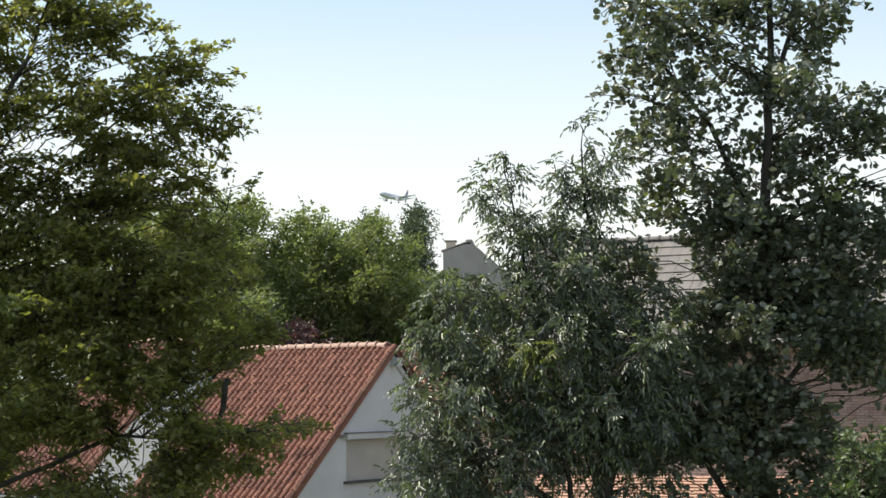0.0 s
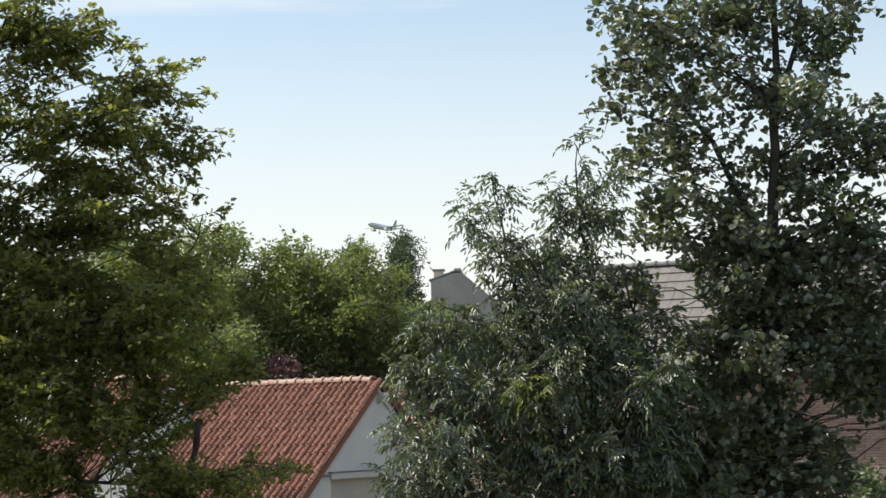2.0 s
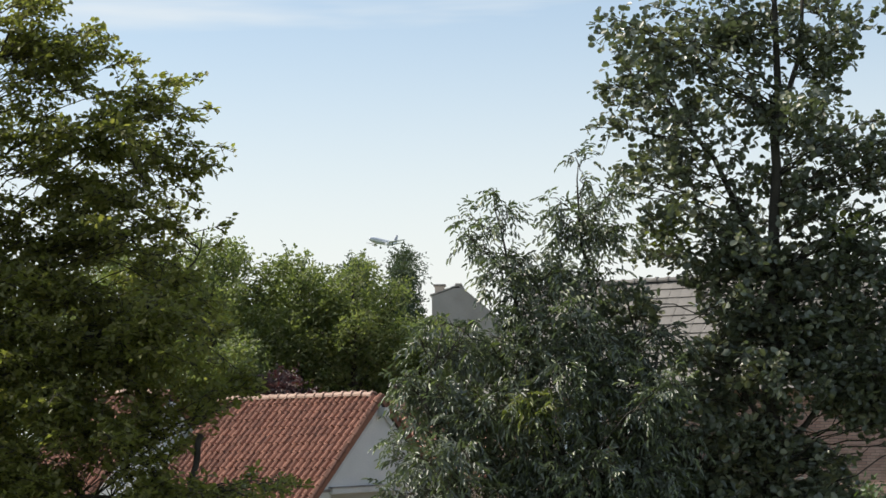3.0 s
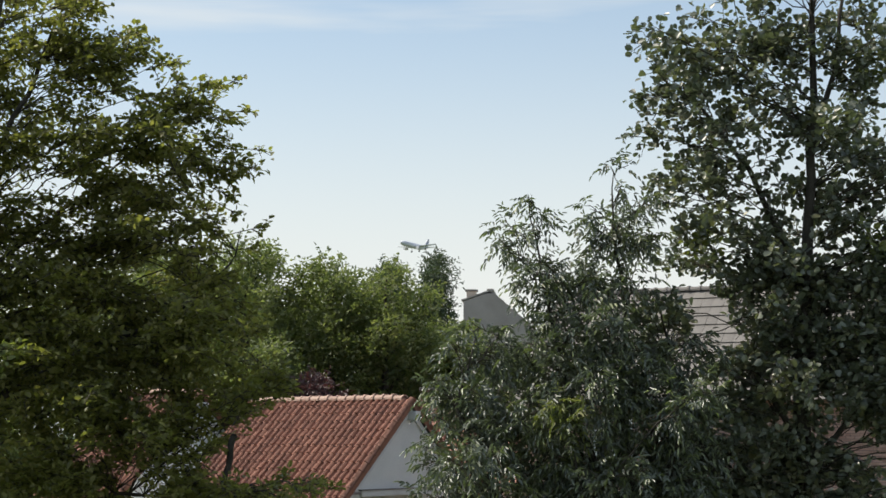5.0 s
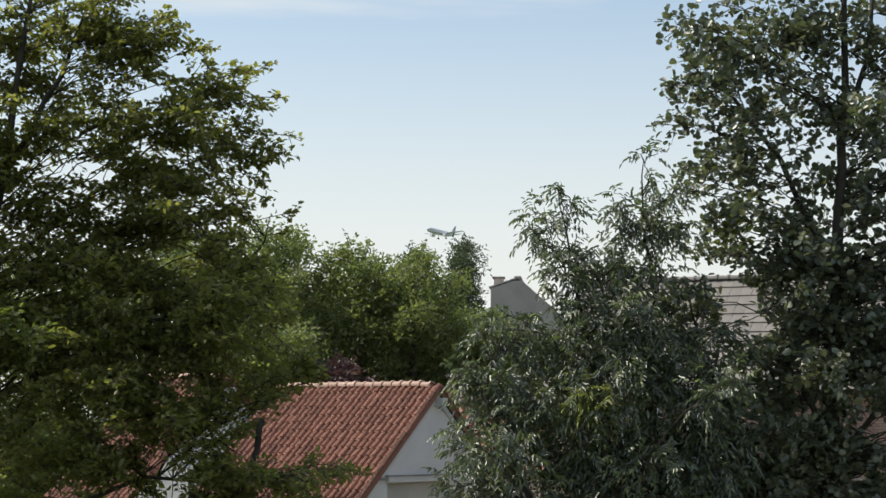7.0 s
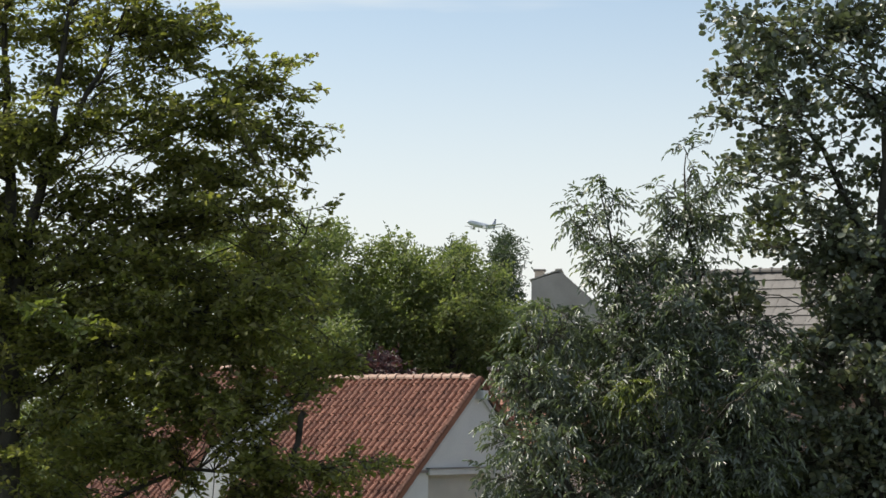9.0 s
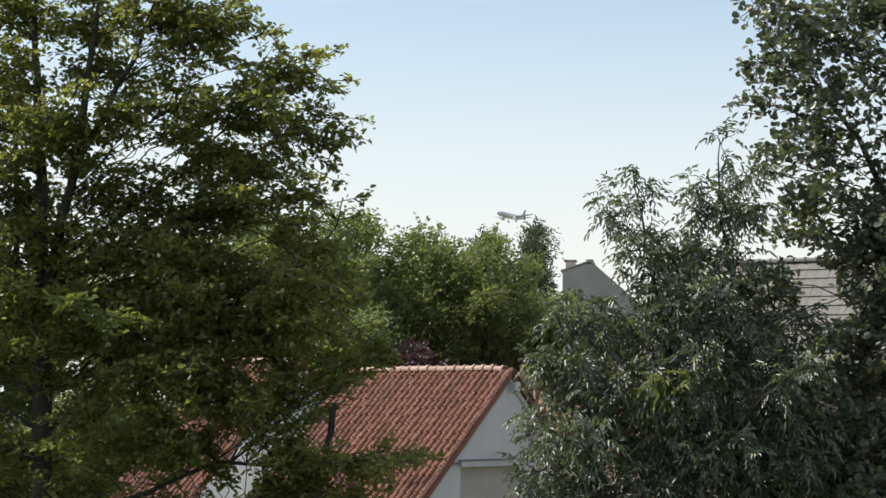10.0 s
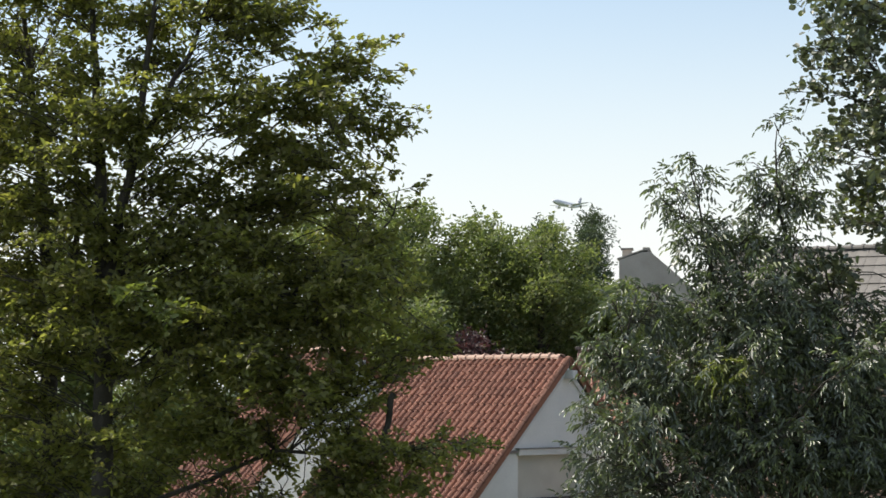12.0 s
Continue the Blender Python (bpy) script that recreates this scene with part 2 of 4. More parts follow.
def leaf_mesh(name, pos, axis, normal, length, wide, mat, fold=0.12, curl=0.10, blunt=False):
    """One mesh of many leaves: each has a midrib fold, a blunt base, shoulders and a drooping tip."""
    n = len(pos)
    axis = unit(axis)
    side = unit(np.cross(axis, normal))
    nor = np.cross(side, axis)
    if blunt:
        half = [(0.16, 0.28, fold * 0.7), (0.58, 0.52, fold), (0.90, 0.36, fold * 0.5)]
    else:
        half = [(0.30, 0.50, fold), (0.72, 0.36, fold * 0.6)]
    shape = np.array([(0, 0, 0)] + [(x, -w, z) for x, w, z in half] + [(1.0, 0, -curl)] + [(x, w, z) for x, w, z in half[::-1]])
    k = len(half) + 2
    m = 2 * k - 2
    l = length[:, None, None]
    v = pos[:, None] + l * (shape[None, :, 0:1] * axis[:, None] + wide * shape[None, :, 1:2] * side[:, None] + shape[None, :, 2:3] * nor[:, None])
    v = v.reshape(-1, 3)
    ring = np.array(list(range(k)) + [0] + list(range(k - 1, m)))
    faces = ring[None] + m * np.arange(n)[:, None]
    me = bpy.data.meshes.new(name)
    me.vertices.add(m * n)
    me.vertices.foreach_set("co", v.astype(np.float32).ravel())
    me.loops.add(2 * k * n)
    me.loops.foreach_set("vertex_index", faces.astype(np.int32).ravel())
    me.polygons.add(2 * n)
    me.polygons.foreach_set("loop_start", np.arange(0, 2 * k * n, k, dtype=np.int32))
    me.materials.append(mat)
    me.update(calc_edges=True)
    return me


def twigs_on(rng, path, radius, count, start=0.3, flat=0.55, forward=0.8, lift=0.0):
    """Twigs that leave a bough: starts, ways, lengths. The spray narrows towards the bough's tip."""
    s = start + (1 - start) * rng.random(count) ** 0.8
    i = s * (len(path) - 1)
    lo = np.minimum(i.astype(int), len(path) - 2)
    f = (i - lo)[:, None]
    p = path[lo] * (1 - f) + path[lo + 1] * f
    t = unit(path[lo + 1] - path[lo])
    w = unit(rng.normal(0, 1, (count, 3))) * np.array([1, 1, flat])
    way = unit(t * forward + w + np.array([0, 0, lift]))
    girth = radius * (1 - 0.62 * ((s - start) / (1 - start)) ** 1.5)
    off = unit(rng.normal(0, 1, (count, 3))) * (girth * 0.75 * rng.random(count) ** 0.5)[:, None] * np.array([1, 1, 0.3 + 0.7 * flat])
    reach = np.minimum(0.62, girth * (0.5 + 0.5 * rng.random(count)))
    return p + off, unit(way + 0.5 * off / (girth[:, None] + 1e-6)), reach


def leaves_flat(rng, p, way, reach, step, length, droop=0.15, rough_turn=0.55):
    """Leaves set left and right along each twig."""
    per = np.maximum(2, (reach / step).astype(int))
    idx = np.repeat(np.arange(len(p)), per)
    k = np.concatenate([np.arange(c) for c in per])
    s = (k + 0.6) / per[idx]
    q = p[idx] + way[idx] * (reach[idx] * s)[:, None]
    q[:, 2] -= droop * reach[idx] * s * s
    up = unit(np.array([0, 0, 1.0]) + rng.normal(0, rough_turn, (len(idx), 3)))
    side = unit(np.cross(way[idx], up)) * np.where(k % 2, 1, -1)[:, None]
    axis = unit(way[idx] * 0.65 + side + rng.normal(0, 0.3, (len(idx), 3)))
    q += rng.normal(0, 0.025, q.shape)
    return q, axis, up, length * (0.65 + 0.6 * rng.random(len(idx)))


def leaves_pinnate(rng, p, way, reach, step, length, pairs=4, rachis=0.30, droop=0.55):
    """Compound leaves: a drooping midrib with pairs of narrow leaflets and one at the end."""
    per = np.maximum(1, (reach / step).astype(int))
    idx = np.repeat(np.arange(len(p)), per)
    s = rng.random(len(idx)) * 0.85 + 0.15
    q = p[idx] + way[idx] * (reach[idx] * s)[:, None]
    stem = unit(way[idx] * 0.7 + unit(rng.normal(0, 1, (len(idx), 3))) * 0.9 + np.array([0, 0, -0.25]))
    size = 0.7 + 0.5 * rng.random(len(idx))
    pos, axis, nor, ln = [], [], [], []
    up = unit(np.array([0, 0, 1.0]) + rng.normal(0, 0.4, (len(idx), 3)))
    side = unit(np.cross(stem, up))
    for j in range(2 * pairs + 1):
        f = 0.25 + 0.75 * (j // 2) / pairs
        at = q + stem * (rachis * size * f)[:, None]
        at[:, 2] -= 0.10 * size * f * f
        sgn = 0.0 if j == 2 * pairs else (1.0 if j % 2 else -1.0)
        ax = unit(stem * (0.6 if sgn else 1.0) + side * sgn * 0.8 + np.array([0, 0, -droop]) + rng.normal(0, 0.18, q.shape))
        pos.append(at), axis.append(ax), nor.append(up), ln.append(length * size * (0.75 + 0.4 * rng.random(len(q))))
    return np.concatenate(pos), np.concatenate(axis), np.concatenate(nor), np.concatenate(ln)


def twig_wood(p, way, reach, share, rng, radius=0.006):
    """Thin wood for a share of the twigs, three-sided, in one mesh."""
    pick = np.nonzero(rng.random(len(p)) < share)[0]
    verts, faces = [], []
    for i in pick:
        a = p[i]
        b = p[i] + way[i] * reach[i] * 0.95
        b[2] -= 0.12 * reach[i]
        s = unit(np.cross(way[i], np.array([0.3, 0.2, 1.0])))
        n = np.cross(way[i], s)
        k = len(verts)
        for c, r in ((a, radius), (b, radius * 0.4)):
            verts += [c + s * r, c - s * r * 0.5 + n * r * 0.87, c - s * r * 0.5 - n * r * 0.87]
        faces += [(k, k + 1, k + 4, k + 3), (k + 1, k + 2, k + 5, k + 4), (k + 2, k, k + 3, k + 5)]
    return verts, faces


def nearest_on(stems, z):
    """The place at height z on the stem, or its end if it stops lower."""
    pts = np.array([s[:3] for s in stems])
    i = np.searchsorted(pts[:, 2], z)
    if i <= 0:
        return pts[0]
    if i >= len(pts):
        return pts[-1]
    f = (z - pts[i - 1, 2]) / (pts[i, 2] - pts[i - 1, 2] + 1e-9)
    return pts[i - 1] * (1 - f) + pts[i] * f


def tree(name, label, category, seed, stems, boughs, leaf, mat, length, wide, step=0.05, per_metre=26.0, group="",
         bark=M_BARK, flat=0.55, rough_turn=0.55, forward=0.8, wood=0.5, droop=0.15, limb_size=0.011, single=None, fans=None, droop_leaf=0.55, pairs=4, clear=()):
    """stems: lines of (x, y, z, radius), the first from the ground. boughs: (stem, height of its root, tip x, y, z, spray radius, density). clear: thin spots (x, z, radius) in the crown."""
    rng = np.random.default_rng(seed)
    base = stems[0][0]
    ob = thing(name, base[:3], label, category, group)
    shift = np.array(base[:3])

    def local(v):
        return np.array(v) - shift

    for k, s in enumerate(stems):
        fine = []
        for a, b in zip(s[:-1], s[1:]):
            for f in np.linspace(0, 1, 5)[:-1]:
                fine.append([a[i] * (1 - f) + b[i] * f for i in range(4)])
        fine.append(list(s[-1]))
        fine = np.array(fine)
        fine[1:-1, :2] += rng.normal(0, 0.02, (len(fine) - 2, 2))
        v, f = tube(local(fine[:, :3]), fine[:, 3], 9)
        part_mesh("trunk" if k == 0 else "stem", mesh_of("trunk", v, f, bark, True), ob)
    P, W, R = [], [], []
    extra, shoots = {}, []
    for b in boughs:
        k, z0, tx, ty, tz, rad, dens = b[:7]
        m = b[7] if len(b) > 7 else None
        a = nearest_on(stems[k], z0) if isinstance(k, int) else k
        z0 = a[2]
        tip = np.array([tx, ty, tz])
        span = np.linalg.norm(tip - a)
        path = curve_points(a, tip, 0.06 * span * (1 if tz >= z0 else -0.4), 9, 0.03 * span ** 0.5, rng)
        r0 = limb_size * (0.6 + 0.35 * span)
        v, f = tube(local(path), np.linspace(r0, 0.006, 9), 5)
        part_mesh("limb", mesh_of("limb", v, f, bark, True), ob)
        if fans is None:
            n = max(8, int(per_metre * dens * span ** 0.6 * rad ** 1.4))
            p, w, r = twigs_on(rng, path, rad, n, 0.28, flat, forward)
        else:
            p, w, r, shoot = fan(rng, path, rad, dens, fans)
            shoots.append(shoot)
        if m is None:
            P.append(p), W.append(w), R.append(r)
        else:
            extra.setdefault(m.name, (m, []))[1].append((p, w, r))
    P, W, R = np.concatenate(P), np.concatenate(W), np.concatenate(R)

    def open_spots(p, w, r):
        mid = p + 0.5 * w * r[:, None]
        keep = np.ones(len(p), bool)
        for x, z, c in clear:
            keep &= (np.hypot(mid[:, 0] - x, mid[:, 2] - z) > c) | (rng.random(len(p)) < 0.12)
        return p[keep], w[keep], r[keep]

    P, W, R = open_spots(P, W, R)

    def crown(cname, p, w, r, cm, clabel):
        if leaf == "pinnate":
            q, ax, no, ln = leaves_pinnate(rng, p, w, r, step, length, pairs, droop=droop_leaf)
        else:
            q, ax, no, ln = leaves_flat(rng, p, w, r, step, length, droop, rough_turn)
        if single and cname == "crown":
            # the leaves that hang nearest to the eye are leaves of their own
            near = np.argsort(q[:, 1] + rng.random(len(q)))
            near = near[q[near, 2] > 5.0][:300]
            one = leaf_mesh("leaf", np.zeros((1, 3)), np.array([[1.0, 0, 0]]), np.array([[0, 0, 1.0]]), np.ones(1), wide, single, blunt=leaf == "round")
            for i in near:
                a = Vector(ax[i]).normalized()
                sd = a.cross(Vector(no[i])).normalized()
                m = Matrix((a, -sd, sd.cross(a))).transposed().to_4x4()
                m = Matrix.Translation(q[i] - shift) @ m @ Matrix.Scale(ln[i], 4)
                part_mesh("leaf", one, ob, "", m)
            keep = np.ones(len(q), bool)
            keep[near] = False
            q, ax, no, ln = q[keep], ax[keep], no[keep], ln[keep]
        tagged(part_mesh(cname, leaf_mesh("crown", q - shift, ax, no, ln, wide, cm, blunt=leaf == "round"), ob, clabel), kind="stuff")

    crown("crown", P, W, R, mat, "")
    for m, rows in extra.values():
        p, w, r = (np.concatenate([x[i] for x in rows]) for i in range(3))
        crown("leaf_spray", p, w, r, m, "leaves with sunlight put into their yellow-green colour")
    if wood:
        v, f = twig_wood(P - shift, W, R, wood, rng)
        if shoots:
            q, w, r = open_spots(*(np.concatenate([x[i] for x in shoots]) for i in range(3)))
            v2, f2 = twig_wood(q - shift, w, r, 1.0, rng, 0.010)
            f += [tuple(i + len(v) for i in x) for x in f2]
            v += v2
        tagged(part_mesh("fine_wood", mesh_of("fine_wood", v, f, M_TWIG), ob), kind="stuff")
    return ob


def fan(rng, path, rad, dens, flat):
    """A leafy fan at a bough's end: side shoots left and right of the bough, each with its own short twigs. Gives the twigs and the shoots."""
    seg = np.linalg.norm(path[1:] - path[:-1], axis=1)
    along = np.concatenate([[0], np.cumsum(seg)])
    first = max(0.0, along[-1] - 1.9 * rad)
    n = max(5, int(dens * 2.3 * rad / 0.075))
    at = first + (along[-1] - first) * (np.arange(n) + rng.random(n)) / n
    q = np.stack([np.interp(at, along, path[:, i]) for i in range(3)], 1)
    q2 = np.stack([np.interp(np.minimum(at + 0.05, along[-1]), along, path[:, i]) for i in range(3)], 1)
    q1 = np.stack([np.interp(at - 0.05, along, path[:, i]) for i in range(3)], 1)
    t = unit(q2 - q1)
    up = unit(np.array([0, 0, 1.0]) + rng.normal(0, 1.0 - flat, (n, 3)))
    side = unit(np.cross(t, up)) * np.where(np.arange(n) % 2, 1.0, -1.0)[:, None]
    spin = rng.normal(0, 1, (n, 3))
    way = unit(t * 0.7 + side * flat + unit(spin) * (1 - flat) * 1.3)
    s = (at - first) / (along[-1] - first + 1e-9)
    reach = rad * (0.55 + 0.55 * np.sin(np.pi * np.clip(0.25 + 0.62 * s, 0, 1))) * (0.65 + 0.5 * rng.random(n))
    P, W, R = [path[-1:] - 0.1 * t[-1:]], [unit(path[-1:] - path[-2:-1])], [np.array([min(0.3, rad * 0.6)])]
    for i in range(n):
        k = max(2, int(reach[i] / 0.085))
        f = (np.arange(k) + 0.5 + 0.4 * rng.random(k)) / k
        p = q[i] + way[i] * (reach[i] * f)[:, None]
        p[:, 2] -= 0.10 * reach[i] * f ** 2
        u = unit(up[i] + rng.normal(0, 0.5 * (1.2 - flat), (k, 3)))
        sd = unit(np.cross(way[i][None], u)) * np.where(np.arange(k) % 2, 1.0, -1.0)[:, None]
        P.append(p), W.append(unit(way[i] * 0.75 + sd * 0.8 + rng.normal(0, 0.25, (k, 3))))
        R.append(np.minimum(0.26, 0.34 * rad * (1.2 - 0.6 * f)) * (0.7 + 0.5 * rng.random(k)))
    return np.concatenate(P), np.concatenate(W), np.concatenate(R), (q, way, reach)


def boughs_to(rng, stems, pads, y, spread, layers=2, dens=1.0, rise=0.45):
    """Boughs that end in the given pads of foliage (x, z, radius), each sprung from the place on a stem that suits it best."""
    roots = []
    for st in stems:
        for a, b in zip(st[:-1], st[1:]):
            for f in np.linspace(0, 1, 6)[:-1]:
                if b is st[-1] and f > 0.5:
                    continue
                roots.append([a[i] * (1 - f) + b[i] * f for i in range(3)])
    roots = np.array(roots)
    out = []
    for x, z, r in pads:
        for j in range(layers if r > 0.22 else 1):
            jit = 0.3 * r if j else 0.0
            tip = np.array([x + rng.normal(0, 1) * jit, y + rng.normal(0, spread if j or r > 0.3 else 0.3), z + rng.normal(0, 1) * jit])
            way = tip - roots
            level = np.hypot(way[:, 0], way[:, 1])
            cost = np.linalg.norm(way, axis=1) + 1.6 * np.abs(way[:, 2] - rise * level) + 1.5 * np.maximum(0, way[:, 2] - 1.1 * level - 0.2) + rng.random(len(roots)) * 0.6
            root = roots[int(np.argmin(cost))]
            span = np.linalg.norm(tip - root)
            tip = tip + (tip - root) / (span + 1e-6) * min(0.45 * r, 0.4 * span)
            out.append((root, 0.0, *tip, r, dens))
    return out


def pads_over(rng, profile, spacing, rad, gaps=()):
    """Pads spread evenly over a crown's outline (height, least x, greatest x), with holes where sky or house shows through."""
    zs = [p[0] for p in profile]
    out = []
    z = zs[0]
    row = 0
    while z < zs[-1]:
        lo, hi = np.interp(z, zs, [p[1] for p in profile]), np.interp(z, zs, [p[2] for p in profile])
        x = lo + spacing * 0.5 * (row % 2)
        while x < hi:
            px, pz = x + rng.normal(0, 0.2) * spacing, z + rng.normal(0, 0.2) * spacing
            r = rad * (0.8 + 0.45 * rng.random())
            if all(math.hypot(px - g[0], pz - g[1]) > g[2] + 0.45 * r for g in gaps):
                out.append((px, pz, r))
            x += spacing
        z += spacing * 0.8
        row += 1
    return out


def filled(rng, stem, axis, profile, count, depth, rad=(0.7, 1.1), dens=1.0, rise=0.5, inner=0.35, thin=None):
    """Boughs all round a crown. profile: (height, reach to -x, reach to +x); depth: reach along y."""
    zs = np.array([p[0] for p in profile])
    out = []
    for i in range(count):
        z = zs[0] + (zs[-1] - zs[0]) * (i + rng.random()) / count
        ang = i * 2.39996 + rng.random()
        lft = np.interp(z, zs, [p[1] for p in profile])
        rgt = np.interp(z, zs, [p[2] for p in profile])
        reach = inner + (1 - inner) * math.sqrt(rng.random())
        cx, cy = math.cos(ang), math.sin(ang)
        r = rad[0] + (rad[1] - rad[0]) * rng.random()
        d = dens * (thin[1] if thin and z > thin[0] else 1.0)
        ex = max(0.15, (rgt if cx > 0 else lft) - r * 0.45)
        out.append((stem if isinstance(stem, int) else stem[i % len(stem)], z - rise * reach * max(ex, 1) ** 0.7, axis[0] + cx * ex * reach, axis[1] + cy * depth * reach, z, r, d))
    return out


# ---- ground ----
bm = bmesh.new()
bmesh.ops.create_grid(bm, x_segments=60, y_segments=60, size=3000)
for v in bm.verts:
    d = v.co.length
    v.co.z = -0.02 + (noise.noise(v.co * 0.004) * 0.6 if d > 150 else 0)
me = bpy.data.meshes.new("ground")
bm.to_mesh(me)
bm.free()
me.materials.append(M_GROUND)
tagged(new("ground", me), "rough green grass ground under trees and houses", "ground", kind="structure")


# ---- houses ----
def pantile_mesh(name, w, h, mat):
    """One S-shaped clay pantile: x across, y down the slope, with a thick lower lip."""
    xs = np.linspace(0, 1, 7)
    wave = np.array([0.032, 0.0, -0.018, 0.002, 0.054, 0.074, 0.042])
    verts, faces = [], []
    for y, dz in ((0.0, 0.0), (h, 0.022)):
        verts += [(w * (x * 1.08 - 0.04), -y, z + dz) for x, z in zip(xs, wave)]
    verts += [(w * (x * 1.08 - 0.04), -h, z + 0.0) for x, z in zip(xs, wave)]
    for r in range(2):
        for i in range(6):
            faces.append((r * 7 + i, (r + 1) * 7 + i, (r + 1) * 7 + i + 1, r * 7 + i + 1))
    return mesh_of(name, verts, faces, mat, False)


def half_round(name, length, radius, mat):
    """One ridge tile, arched, thicker at its overlapping end."""
    verts, faces = [], []
    for x, r in ((0, radius), (length * 0.82, radius * 0.97), (length * 0.82, radius * 1.24), (length, radius * 1.24), (length, radius * 0.9)):
        for a in np.linspace(-0.15, math.pi + 0.15, 8):
            verts.append((x, -math.cos(a) * r, math.sin(a) * r * 0.8))
    for r in range(4):
        for i in range(7):
            faces.append((r * 8 + i, (r + 1) * 8 + i, (r + 1) * 8 + i + 1, r * 8 + i + 1))
    return mesh_of(name, verts, faces, mat)


def flat_tile_mesh(name, w, h, mat):
    """One flat interlocking tile with a thick lower edge and a side joint."""
    g = 0.003
    v = [(g, 0, 0.0), (w - g, 0, 0.0), (w - g, -h, 0.03), (g, -h, 0.03), (g, -h, -0.005), (w - g, -h, -0.005), (g, 0, -0.03), (w - g, 0, -0.03)]
    f = [(0, 3, 2, 1), (3, 4, 5, 2), (0, 6, 4, 3), (1, 2, 5, 7)]
    return mesh_of(name, v, f, mat)


def tiles_on(parent, one, rest_mat, w, h, ncol, nrow, m, pick, name="tile", jitter=0.006, seed=1):
    """Lays tiles over a slope. m: the slope's frame (x along the eaves, -y down the slope, z out). pick(col, row): a tile of its own."""
    rng = random.Random(seed)
    rest_v, rest_f = [], []
    co = [v.co.copy() for v in one.vertices]
    polys = [tuple(p.vertices) for p in one.polygons]
    slope = part_mesh("roof_tiles", None, parent)
    slope.matrix_local = m
    for r in range(nrow):
        for c in range(ncol):
            lift = rng.uniform(-jitter, jitter)
            t = Matrix.Translation((c * w + rng.uniform(-jitter, jitter), -r * h + rng.uniform(-jitter, jitter), 0.03 + lift)) @ Matrix.Rotation(rng.uniform(-0.012, 0.012), 4, "Z")
            if pick(c, r):
                part_mesh(name, one, slope, "", t)
            else:
                k = len(rest_v)
                rest_v += [t @ v for v in co]
                rest_f += [tuple(i + k for i in p) for p in polys]
    if rest_v:
        tagged(part_mesh("joined_tiles", mesh_of("joined_tiles", rest_v, rest_f, rest_mat), slope), kind="stuff")
    return slope


def slope_frame(x0, y0, z0, pitch, side):
    """The frame of a roof slope under a ridge along local y: x along the ridge, -y down the slope. side -1: towards -x, 1: towards +x."""
    p = radians(pitch)
    down = Vector((side * math.cos(p), 0, -math.sin(p)))
    along = Vector((0, side, 0)).normalized()
    out = along.cross(-down)
    m = Matrix((along, -down, out)).transposed().to_4x4()
    m.translation = (x0, y0, z0)
    return m


PITCH = 42.6
TAN = math.tan(radians(PITCH))


